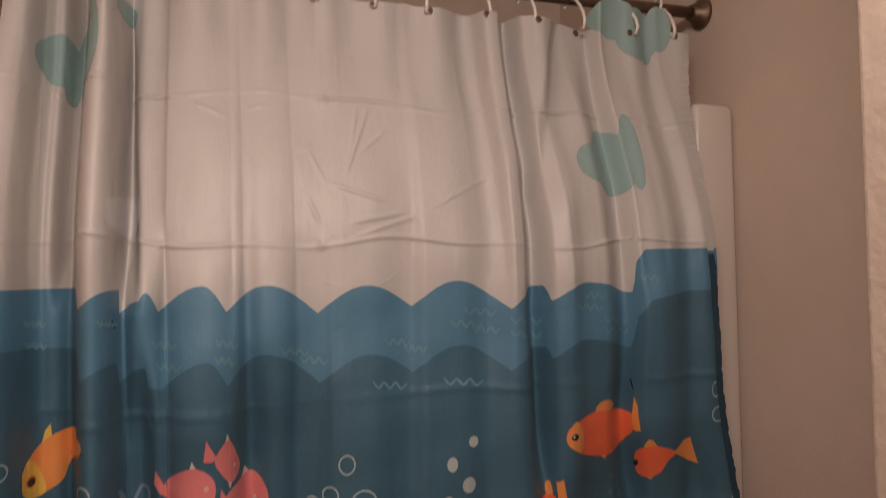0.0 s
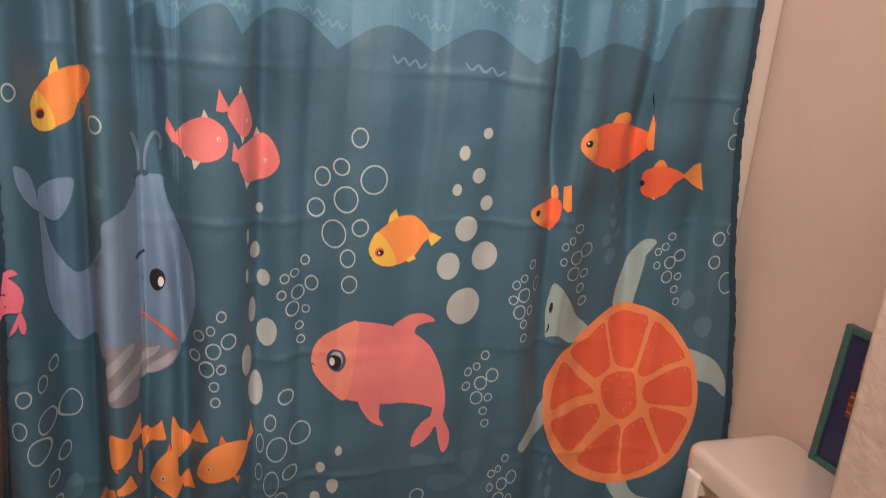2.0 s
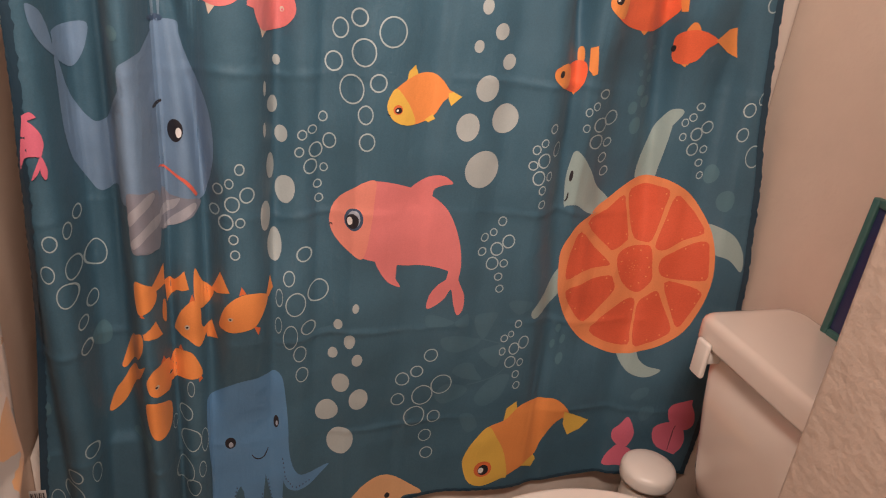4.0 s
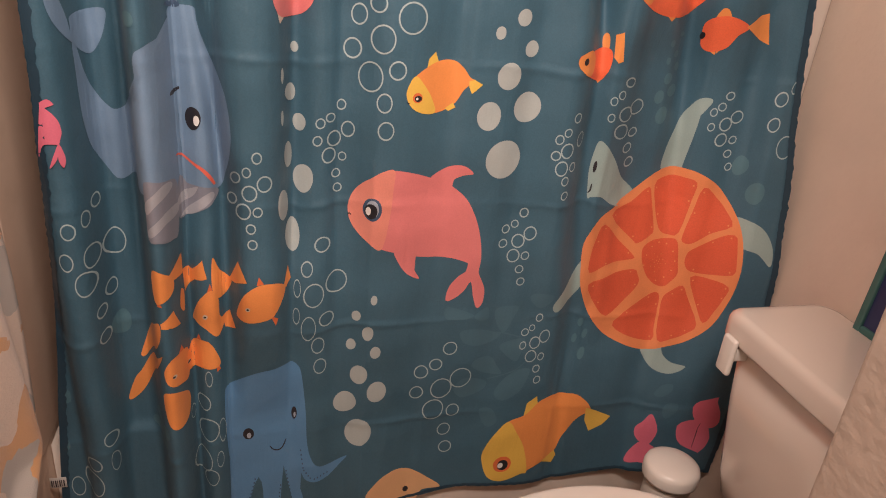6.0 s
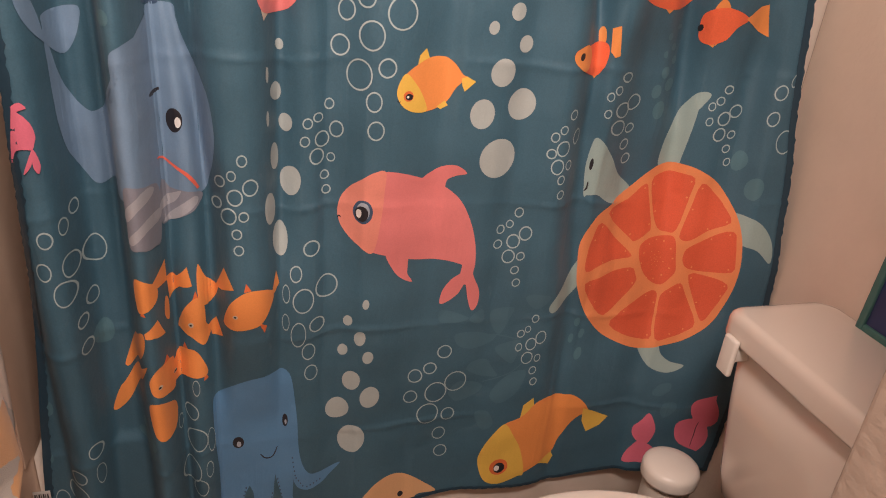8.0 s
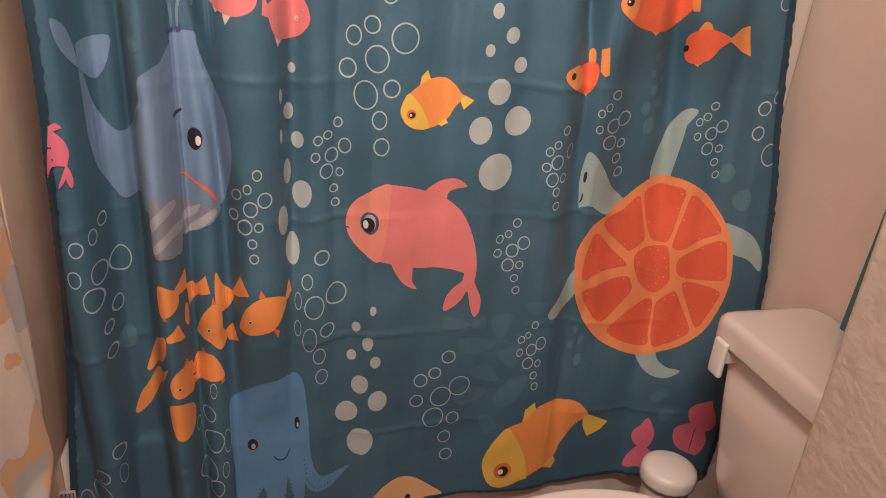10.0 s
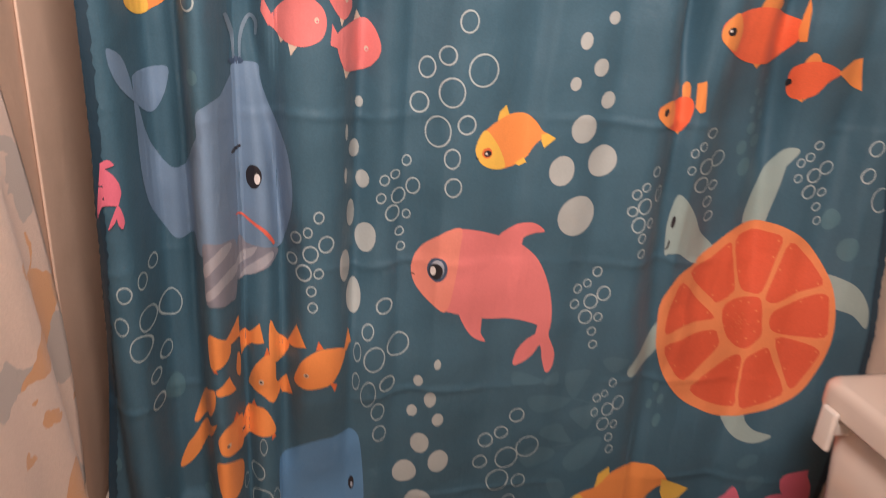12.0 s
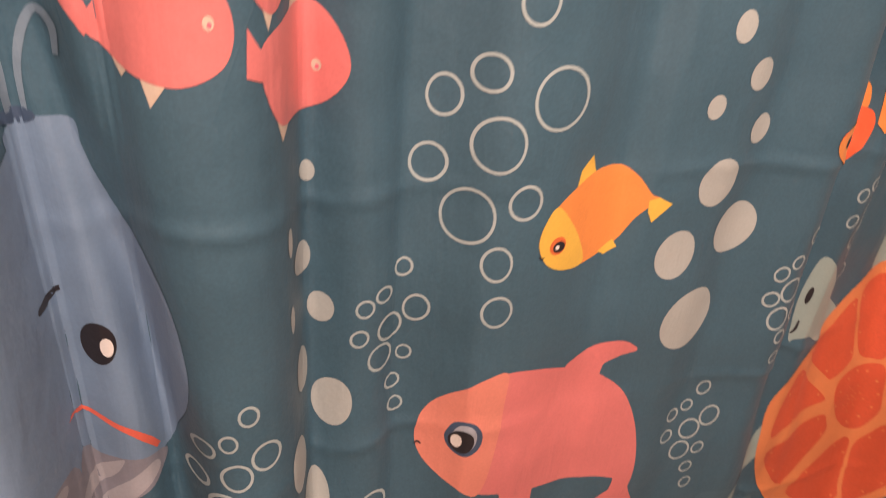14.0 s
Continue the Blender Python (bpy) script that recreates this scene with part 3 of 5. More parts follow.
def shell_slices(parent):
    """Dark segments of the orange-slice shell between light ribs, the plate in the middle, and their pips."""
    slices = (
        [(301, 875), (346, 895), (381, 921), (392, 894), (409, 837), (403, 824), (378, 809), (364, 817)],
        [(394, 923), (417, 938), (443, 942), (469, 936), (467, 900), (457, 833), (443, 825), (425, 831), (410, 861)],
        [(483, 928), (512, 910), (539, 885), (560, 852), (514, 837), (483, 815), (468, 815), (464, 828), (473, 879)],
        [(568, 835), (577, 812), (582, 784), (582, 752), (537, 750), (495, 755), (482, 767), (479, 784), (486, 802), (524, 825)],
        [(498, 742), (540, 740), (580, 725), (577, 699), (566, 668), (550, 639), (527, 678)],
        [(487, 723), (502, 699), (538, 635), (522, 612), (494, 596), (468, 590), (457, 665), (457, 695), (468, 711)],
        [(428, 697), (447, 699), (452, 678), (454, 632), (459, 586), (412, 594), (361, 626), (379, 659)],
        [(283, 729), (321, 747), (378, 755), (391, 742), (396, 722), (372, 688), (339, 653), (306, 684)],
        [(289, 858), (332, 819), (369, 788), (371, 776), (308, 772), (280, 755), (276, 789), (279, 826)],
    )
    for outline in slices:
        lay(flat(rounded(outline, 3)), "slice", slice_ink, parent, 3)
        middle = np.mean(np.array(outline, float), axis=0)
        for k in (0, len(outline) // 3, len(outline) // 2, len(outline) - 1):
            p = middle + 0.86 * (np.array(outline[k], float) - middle)
            oval(parent, "pip", shell_ink, 4, (p[0], p[1], 1.7, 1.8))
    plate = [(408, 812), (441, 817), (456, 818), (463, 798), (467, 775), (472, 749), (464, 732), (451, 715), (431, 721), (410, 741), (394, 772), (391, 798)]
    lay(flat(rounded(plate, 3)), "middle_plate", slice_ink, parent, 3)
    for k in range(12):
        t = math.radians(30 * k + 8)
        oval(parent, "pip", shell_ink, 4, (431 + 31 * math.cos(t), 768 + 41 * math.sin(t), 1.6, 1.7))
    for k in range(16):
        r = 2 + 1.2 * k
        oval(parent, "pip", shell_ink, 4, (431 + r * math.cos(2.4 * k), 768 + 1.1 * r * math.sin(2.4 * k), 1.0, 1.1))


yellow_fish = figure("printed_fish", "yellow-orange fish printed on the curtain")
drawn(yellow_fish, "body", orange_ink, 1, [(-101, 1082), (-98, 1100), (-88, 1114), (-69, 1129), (-49, 1139), (-28, 1140), (-13, 1131), (-2, 1117), (6, 1113), (-2, 1105), (-10, 1094), (-19, 1074), (-32, 1063), (-50, 1056), (-72, 1055), (-91, 1064)])
drawn(yellow_fish, "head", yellow_ink, 2, [(-101, 1082), (-98, 1100), (-88, 1114), (-73, 1100), (-59, 1079), (-52, 1057), (-72, 1055), (-91, 1064)])
drawn(yellow_fish, "tail_fin", yellow_ink, 2, [(-3, 1111), (5, 1114), (19, 1107), (3, 1091), (-2, 1101)], smooth=False)
drawn(yellow_fish, "top_fin", yellow_ink, 0, [(-71, 1128), (-69, 1141), (-59, 1152), (-52, 1135)], smooth=False)
drawn(yellow_fish, "belly_fin", yellow_ink, 2, [(-36, 1063), (-23, 1073), (-18, 1066), (-29, 1059)], smooth=False)
oval(yellow_fish, "eye_ring", red_ink, 3, (-83, 1080, 8, 8))
oval(yellow_fish, "eye", dark_ink, 4, (-82, 1079, 6, 5))
oval(yellow_fish, "eye_glint", white_ink, 5, (-84, 1079, 2, 2))

stroke(yellow_fish, "mouth", dark_ink, 3, [(-100, 1073), (-97, 1071), (-95, 1072)], 1.6)

pink_fish = figure("printed_fish", "large pink fish with a fin on its back printed on the curtain")
drawn(pink_fish, "body", pink_ink, 1, [(-181, 876), (-179, 897), (-168, 919), (-150, 938), (-130, 954), (-107, 957), (-79, 953), (-46, 944), (-19, 936), (7, 919), (25, 898), (42, 863), (53, 825), (57, 789), (54, 770), (40, 782), (15, 791), (-10, 795), (-40, 794), (-66, 797), (-98, 804), (-121, 810), (-146, 822), (-164, 838), (-176, 856)])
drawn(pink_fish, "back_fin", pink_ink, 1.3, [(-49, 941), (-31, 959), (-8, 970), (9, 968), (23, 956), (6, 952), (-8, 944), (-11, 930), (-24, 927)])
drawn(pink_fish, "tail_fin", pink_ink, 1.3, [(56, 797), (56, 767), (73, 729), (74, 698), (64, 686), (54, 711), (45, 744), (35, 724), (19, 708), (3, 703), (5, 730), (18, 753), (35, 770), (35, 788)])
drawn(pink_fish, "belly_fin", pink_ink, 1.3, [(-100, 808), (-63, 803), (-66, 787), (-61, 768), (-51, 750), (-72, 759), (-88, 778)])
drawn(pink_fish, "head", light_pink_ink, 2, [(-181, 876), (-179, 897), (-168, 919), (-150, 938), (-130, 954), (-110, 957), (-110, 923), (-113, 873), (-123, 811), (-146, 822), (-164, 838), (-176, 856)])
oval(pink_fish, "eye_ring", slate_ink, 3, (-142, 885, 15, 21))
oval(pink_fish, "eye_white", pale_ink, 4, (-142, 886, 10, 16))
oval(pink_fish, "eye", dark_ink, 5, (-144, 882, 10, 14))
oval(pink_fish, "eye_glint", white_ink, 6, (-148, 882, 4, 8))
stroke(pink_fish, "mouth", dark_ink, 4, [(-181, 868), (-178, 871), (-175, 868)], 2)

turtle = figure("printed_turtle", "turtle with an orange slice for a shell printed on the curtain")
drawn(turtle, "flipper", sage_ink, 1, [(403, 952), (402, 992), (416, 1033), (428, 1067), (437, 1091), (451, 1095), (456, 1088), (447, 1069), (437, 1046), (437, 1007), (440, 954)])
drawn(turtle, "flipper", sage_ink, 1, [(557, 868), (589, 867), (620, 849), (644, 814), (647, 777), (616, 802), (572, 818)])
drawn(turtle, "flipper", sage_ink, 1, [(268, 793), (264, 771), (245, 722), (220, 686), (227, 667), (247, 673), (268, 706), (275, 750)])
drawn(turtle, "flipper", sage_ink, 1, [(435, 580), (462, 530), (488, 510), (517, 508), (541, 529), (511, 536), (489, 554), (471, 586)])
drawn(turtle, "head", sage_ink, 1, [(251, 1013), (261, 1008), (280, 984), (305, 949), (347, 914), (335, 888), (294, 897), (270, 911), (257, 907), (253, 903), (250, 925), (247, 957), (248, 990)])
shell_outline = [(344, 917), (388, 947), (430, 958), (465, 956), (513, 930), (559, 881), (581, 833), (593, 775), (593, 720), (583, 673), (563, 627), (528, 594), (485, 574), (446, 561), (397, 578), (345, 608), (299, 660), (274, 715), (266, 764), (264, 820), (278, 871), (309, 897)]
drawn(turtle, "shell", shell_ink, 2, shell_outline)
shell_slices(turtle)
oval(turtle, "eye", dark_ink, 2, (253, 965, 2, 11))
stroke(turtle, "mouth", dark_ink, 2, [(252, 913), (254, 920), (254, 932)], 2)

orange_fish = figure("printed_fish", "long orange fish with a yellow head printed near the hem")
drawn(orange_fish, "body", orange_ink, 1, [(129, 289), (131, 323), (147, 364), (173, 396), (209, 411), (241, 447), (290, 453), (319, 451), (349, 428), (365, 400), (348, 393), (328, 374), (309, 336), (299, 293), (267, 267), (223, 241), (181, 223), (147, 239)])
drawn(orange_fish, "head", yellow_ink, 2, [(129, 289), (131, 323), (147, 364), (173, 396), (197, 362), (221, 315), (237, 248), (223, 241), (181, 223), (147, 239)])
drawn(orange_fish, "tail_fin", yellow_ink, 2, [(350, 413), (376, 401), (417, 380), (400, 358), (372, 342), (355, 375)], smooth=False)
drawn(orange_fish, "top_fin", yellow_ink, 0, [(205, 404), (207, 442), (227, 459), (234, 430)], smooth=False)
drawn(orange_fish, "belly_fin", yellow_ink, 2, [(269, 270), (299, 293), (306, 279), (299, 256)], smooth=False)
oval(orange_fish, "eye_ring", red_ink, 3, (177, 274, 20, 23))
oval(orange_fish, "eye", dark_ink, 4, (178, 272, 12, 15))
oval(orange_fish, "eye_glint", white_ink, 5, (173, 271, 6, 8))

whale = figure("printed_whale", "grey-blue whale with a striped belly printed over the folds")
drawn(whale, "body", whale_ink, 1, [(-443, 1194), (-446, 1173), (-451, 1161), (-469, 1151), (-483, 1138), (-484, 1105), (-483, 1068), (-528, 1033), (-548, 1042), (-562, 1064), (-568, 1090), (-572, 1133), (-574, 1134), (-574, 1103), (-574, 1063), (-573, 1020), (-569, 974), (-556, 937), (-534, 918), (-488, 951), (-459, 943), (-436, 912), (-390, 917), (-376, 949), (-368, 986), (-367, 1021), (-373, 1069), (-388, 1113), (-401, 1152), (-407, 1178), (-411, 1197)])
drawn(whale, "fluke", whale_ink, 2, [(-589, 1210), (-580, 1200), (-576, 1174), (-574, 1148), (-573, 1135), (-578, 1147), (-585, 1170), (-589, 1190)])
drawn(whale, "fluke", whale_ink, 2, [(-574, 1160), (-573, 1171), (-563, 1176), (-536, 1178), (-539, 1150), (-550, 1125), (-563, 1115), (-573, 1133)])
drawn(whale, "belly", belly_ink, 2, [(-485, 958), (-462, 956), (-448, 936), (-450, 858), (-457, 855), (-471, 861), (-486, 866), (-486, 917)])
drawn(whale, "belly", belly_ink, 2, [(-446, 942), (-435, 931), (-416, 928), (-390, 915), (-399, 895), (-416, 887), (-435, 878), (-448, 877)])
drawn(whale, "belly_stripe", belly_stripe_ink, 3, [(-485, 927), (-465, 949), (-455, 949), (-454, 937), (-471, 924), (-485, 907)])
drawn(whale, "belly_stripe", belly_stripe_ink, 3, [(-484, 883), (-462, 906), (-449, 904), (-450, 889), (-463, 887), (-483, 869)])
drawn(whale, "belly_stripe", belly_stripe_ink, 3, [(-447, 913), (-431, 922), (-418, 927), (-428, 909), (-447, 898)])
drawn(whale, "belly_stripe", belly_stripe_ink, 3, [(-447, 877), (-424, 901), (-401, 915), (-397, 903), (-418, 887), (-435, 878)])
oval(whale, "eye", dark_ink, 2, (-420, 1036, 11, 18))
oval(whale, "eye_glint", white_ink, 3, (-415, 1033, 4, 8))
stroke(whale, "eyebrow", dark_ink, 2, [(-447, 1071), (-446, 1075), (-441, 1078), (-436, 1080)], 5)
stroke(whale, "mouth", mouth_ink, 3, [(-447, 980), (-428, 969), (-411, 956), (-401, 940), (-395, 925)], 5)
oval(whale, "blowhole", slate_ink, 2, (-438, 1198, 10, 5))
stroke(whale, "spout", spout_ink, 2, [(-442, 1200), (-442, 1225), (-445, 1243), (-449, 1259)], 5)
stroke(whale, "spout", spout_ink, 2, [(-433, 1201), (-432, 1226), (-426, 1247), (-417, 1258), (-410, 1249), (-411, 1233)], 5)

octopus = figure("printed_octopus", "blue smiling octopus printed near the hem")
drawn(octopus, "body", octopus_ink, 1, [(-393, 525), (-389, 538), (-372, 550), (-333, 567), (-293, 573), (-275, 582), (-263, 574), (-257, 556), (-252, 515), (-247, 455), (-245, 398), (-240, 357), (-231, 329), (-219, 316), (-201, 316), (-183, 324), (-163, 333), (-182, 305), (-200, 283), (-221, 274), (-237, 277), (-249, 290), (-257, 323), (-260, 378), (-262, 323), (-258, 273), (-252, 220), (-300, 206), (-345, 205), (-388, 214), (-388, 252), (-388, 324), (-392, 400), (-394, 475)])
drawn(octopus, "arm_gap", deep_cloth, 2, [(-337, 304), (-331, 287), (-329, 260), (-328, 222), (-357, 222), (-352, 256), (-345, 287)], smooth=False)
drawn(octopus, "arm_gap", deep_cloth, 2, [(-289, 327), (-283, 292), (-274, 245), (-269, 218), (-295, 218), (-294, 250), (-292, 285)], smooth=False)
oval(octopus, "eye", dark_ink, 2, (-354, 421, 10, 14))
oval(octopus, "eye", dark_ink, 2, (-269, 459, 5, 15))
oval(octopus, "eye_glint", pale_ink, 3, (-353, 417, 4, 7))
oval(octopus, "eye_glint", pale_ink, 3, (-268, 455, 2, 6))
stroke(octopus, "mouth", dark_ink, 2, [(-315, 384), (-309, 374), (-300, 370), (-291, 376), (-284, 395)], 3)
for (xa, za), (xb, zb), count in (((-344, 299), (-357, 240), 7), ((-295, 273), (-298, 230), 5), ((-284, 311), (-273, 235), 8), ((-256, 364), (-251, 318), 5), ((-249, 311), (-236, 287), 4), ((-228, 283), (-202, 294), 5)):
    for k in range(count):
        oval(octopus, "sucker", slate_ink, 2, (xa + (xb - xa) * k / (count - 1), za + (zb - za) * k / (count - 1), 1.3, 2.6))

jelly = figure("printed_octopus", "tan octopus printed at the hem of the curtain")
drawn(jelly, "body", tan_ink, 1, [(-120, 217), (-101, 257), (-75, 278), (-49, 285), (-19, 275), (14, 249), (44, 220), (4, 216), (-13, 192), (-69, 193)])
oval(jelly, "eye", dark_ink, 2, (-33, 222, 6, 8))

edge_fish = figure("printed_fish", "pink fish printed at the side edge of the curtain")
drawn(edge_fish, "body", coral_ink, 9, [(-611, 1057), (-610, 1064), (-601, 1069), (-595, 1061), (-602, 1062), (-606, 1058), (-599, 1050), (-593, 1038), (-591, 1023), (-593, 1013), (-596, 1005), (-604, 1006), (-614, 1003), (-622, 987)])
drawn(edge_fish, "tail_fin", coral_ink, 9.3, [(-596, 1006), (-602, 992), (-610, 970), (-601, 981), (-597, 994)])
drawn(edge_fish, "tail_fin", coral_ink, 9.6, [(-596, 1006), (-593, 998), (-591, 982), (-594, 970), (-598, 979), (-598, 994)])

striped_fish = figure("printed_fish", "orange fish with a yellow head printed on a fold")
drawn(striped_fish, "body", orange_ink, 1, [(-574, 1279), (-573, 1294), (-564, 1316), (-547, 1331), (-528, 1339), (-493, 1343), (-491, 1323), (-522, 1291), (-531, 1267), (-548, 1255), (-565, 1247), (-573, 1257)])
drawn(striped_fish, "head", yellow_ink, 2, [(-574, 1279), (-573, 1294), (-569, 1304), (-560, 1284), (-552, 1255), (-565, 1247), (-573, 1257)])
drawn(striped_fish, "top_fin", yellow_ink, 0, [(-558, 1321), (-553, 1341), (-546, 1350), (-544, 1330)], smooth=False)
oval(striped_fish, "eye_ring", red_ink, 3, (-568, 1273, 4, 8))
oval(striped_fish, "eye", dark_ink, 4, (-568, 1272, 3, 6))

pink_pair_fish = figure("printed_fish", "round pink fish printed high on the curtain")
drawn(pink_pair_fish, "body", pink_ink, 1, [(-396, 1251), (-377, 1275), (-350, 1286), (-327, 1273), (-320, 1252), (-327, 1231), (-350, 1220), (-373, 1224), (-388, 1238)])
drawn(pink_pair_fish, "tail_fin", pink_ink, 2, [(-389, 1250), (-402, 1282), (-404, 1263), (-396, 1244)], smooth=False)
drawn(pink_pair_fish, "fin", cream_ink, 0, [(-357, 1283), (-353, 1297), (-346, 1283)], smooth=False)
drawn(pink_pair_fish, "fin", cream_ink, 0, [(-371, 1225), (-367, 1207), (-356, 1223)], smooth=False)
oval(pink_pair_fish, "eye", cream_ink, 2, (-333, 1255, 3, 4))
oval(pink_pair_fish, "pupil", coral_ink, 3, (-332.5, 1254, 1.3, 1.6))
drawn(pink_pair_fish, "fin", cream_ink, 0, [(-384, 1233), (-380, 1222), (-376, 1228)], smooth=False)

small_pink_fish = figure("printed_fish", "small pink fish with a pointed tail printed on the curtain")
drawn(small_pink_fish, "body", pink_ink, 1, [(-321, 1297), (-303, 1323), (-291, 1299), (-286, 1274), (-298, 1257), (-314, 1276)])
drawn(small_pink_fish, "tail_fin", pink_ink, 2, [(-318, 1298), (-333, 1328), (-337, 1295), (-326, 1294)], smooth=False)

drawn(small_pink_fish, "fin", cream_ink, 0, [(-307, 1319), (-304, 1333), (-299, 1317)], smooth=False)
drawn(small_pink_fish, "fin", cream_ink, 0, [(-304, 1264), (-300, 1248), (-296, 1260)], smooth=False)
oval(small_pink_fish, "eye", cream_ink, 2, (-294, 1282, 2, 3))

lower_pink_fish = figure("printed_fish", "pink fish with a short tail printed on the curtain")
drawn(lower_pink_fish, "body", pink_ink, 1, [(-307, 1234), (-290, 1252), (-267, 1261), (-251, 1244), (-244, 1218), (-258, 1197), (-282, 1188), (-297, 1194)])
drawn(lower_pink_fish, "tail_fin", pink_ink, 2, [(-302, 1232), (-313, 1252), (-315, 1224), (-303, 1219)], smooth=False)
drawn(lower_pink_fish, "fin", cream_ink, 0, [(-284, 1253), (-279, 1271), (-271, 1257)], smooth=False)
drawn(lower_pink_fish, "fin", cream_ink, 0, [(-297, 1195), (-293, 1178), (-286, 1190)], smooth=False)
oval(lower_pink_fish, "eye", cream_ink, 2, (-264, 1220, 3, 4))
oval(lower_pink_fish, "pupil", coral_ink, 3, (-263.5, 1219, 1.3, 1.7))

red_fish = figure("printed_fish", "red-orange goldfish printed on the curtain")
drawn(red_fish, "body", vermilion_ink, 1, [(251, 1271), (259, 1292), (299, 1306), (344, 1309), (405, 1298), (414, 1283), (413, 1256), (394, 1231), (339, 1226), (292, 1236), (260, 1254)])
drawn(red_fish, "head", orange_ink, 2, [(251, 1271), (259, 1292), (271, 1299), (288, 1275), (282, 1246), (260, 1254)])
drawn(red_fish, "tail_fin", orange_ink, 2, [(413, 1278), (412, 1328), (416, 1310), (421, 1263), (416, 1261)], smooth=False)
drawn(red_fish, "top_fin", orange_ink, 0, [(318, 1304), (324, 1323), (346, 1328), (369, 1315), (348, 1304)])
drawn(red_fish, "belly_fin", orange_ink, 0, [(326, 1231), (342, 1219), (353, 1230)], smooth=False)
oval(red_fish, "eye", dark_ink, 3, (266, 1273, 7, 6))
oval(red_fish, "eye_glint", white_ink, 4, (263, 1274, 2, 2))

round_red_fish = figure("printed_fish", "small red-orange goldfish with a fan tail printed on the curtain")
drawn(round_red_fish, "body", vermilion_ink, 1, [(419, 1199), (419, 1221), (429, 1233), (452, 1234), (485, 1220), (465, 1205), (451, 1184), (431, 1174), (422, 1179)])
drawn(round_red_fish, "tail_fin", orange_ink, 2, [(479, 1220), (505, 1240), (524, 1244), (539, 1192), (516, 1200)], smooth=False)
drawn(round_red_fish, "top_fin", orange_ink, 0, [(426, 1229), (430, 1246), (439, 1245), (445, 1231)])
drawn(round_red_fish, "belly_fin", orange_ink, 0, [(427, 1176), (436, 1170), (443, 1180)], smooth=False)
oval(round_red_fish, "eye", dark_ink, 3, (420, 1198, 2, 6))

little_red_fish = figure("printed_fish", "little red-orange goldfish printed beside a fold")
drawn(little_red_fish, "body", vermilion_ink, 1, [(169, 1153), (177, 1164), (214, 1168), (235, 1171), (241, 1163), (242, 1146), (239, 1130), (230, 1116), (196, 1128), (176, 1140)])
drawn(little_red_fish, "head", orange_ink, 2, [(169, 1153), (177, 1164), (197, 1169), (212, 1153), (211, 1136), (198, 1127), (176, 1140)])
drawn(little_red_fish, "tail_fin", orange_ink, 2, [(243, 1158), (240, 1194), (248, 1200), (255, 1154), (249, 1150)], smooth=False)
drawn(little_red_fish, "top_fin", orange_ink, 0, [(229, 1167), (226, 1185), (231, 1194), (235, 1189), (236, 1170)])
drawn(little_red_fish, "belly_fin", orange_ink, 0, [(221, 1120), (230, 1112), (234, 1119)], smooth=False)
oval(little_red_fish, "eye", dark_ink, 3, (185, 1152, 5, 6))

school_fish = figure("printed_fish", "orange fish of a school printed across the folds")
drawn(school_fish, "body", school_ink, 1, [(-366, 704), (-355, 736), (-333, 756), (-310, 759), (-287, 750), (-292, 720), (-306, 691), (-325, 683), (-349, 681), (-363, 690)])
drawn(school_fish, "tail_fin", school_ink, 1, [(-289, 749), (-282, 784), (-277, 761), (-285, 745)], smooth=False)

school_fish = figure("printed_fish", "orange fish of a school printed across the folds")
drawn(school_fish, "body", school_ink, 1, [(-402, 807), (-391, 778), (-373, 765), (-382, 740), (-395, 731), (-404, 756)])
drawn(school_fish, "tail_fin", school_ink, 1, [(-377, 765), (-362, 799), (-348, 762), (-367, 760)], smooth=False)

school_fish = figure("printed_fish", "orange fish of a school printed across the folds")
drawn(school_fish, "body", school_ink, 1, [(-452, 757), (-449, 744), (-450, 712), (-454, 729)])
drawn(school_fish, "tail_fin", school_ink, 1, [(-449, 788), (-434, 786), (-417, 807), (-411, 774), (-430, 770), (-448, 745)], smooth=False)

school_fish = figure("printed_fish", "orange fish of a school printed across the folds")
drawn(school_fish, "body", school_ink, 1, [(-486, 813), (-462, 800), (-460, 770), (-476, 756), (-487, 758)])
drawn(school_fish, "tail_fin", school_ink, 1, [(-464, 801), (-449, 819), (-449, 781), (-460, 788)], smooth=False)

school_fish = figure("printed_fish", "orange fish of a school printed across the folds")
drawn(school_fish, "body", school_ink, 1, [(-438, 694), (-425, 734), (-407, 752), (-396, 732), (-395, 697), (-388, 681), (-399, 656), (-417, 678), (-432, 687)])
drawn(school_fish, "tail_fin", school_ink, 1, [(-392, 689), (-378, 705), (-369, 666), (-387, 666)], smooth=False)

school_fish = figure("printed_fish", "orange fish of a school printed across the folds")
drawn(school_fish, "body", school_ink, 1, [(-534, 590), (-524, 622), (-497, 698), (-483, 715), (-486, 677), (-520, 597)])
drawn(school_fish, "tail_fin", school_ink, 1, [(-481, 717), (-462, 735), (-455, 698), (-468, 707), (-480, 708)], smooth=False)

school_fish = figure("printed_fish", "orange fish of a school printed across the folds")
drawn(school_fish, "body", school_ink, 1, [(-562, 501), (-547, 543), (-531, 567), (-487, 648), (-488, 635), (-524, 535), (-551, 498)])

school_fish = figure("printed_fish", "orange fish of a school printed across the folds")
drawn(school_fish, "body", school_ink, 1, [(-481, 626), (-468, 647), (-450, 637), (-450, 580), (-460, 586), (-476, 597), (-481, 609)])

school_fish = figure("printed_fish", "orange fish of a school printed across the folds")
drawn(school_fish, "body", school_ink, 1, [(-448, 630), (-433, 651), (-414, 651), (-401, 620), (-399, 594), (-426, 595), (-449, 587)])

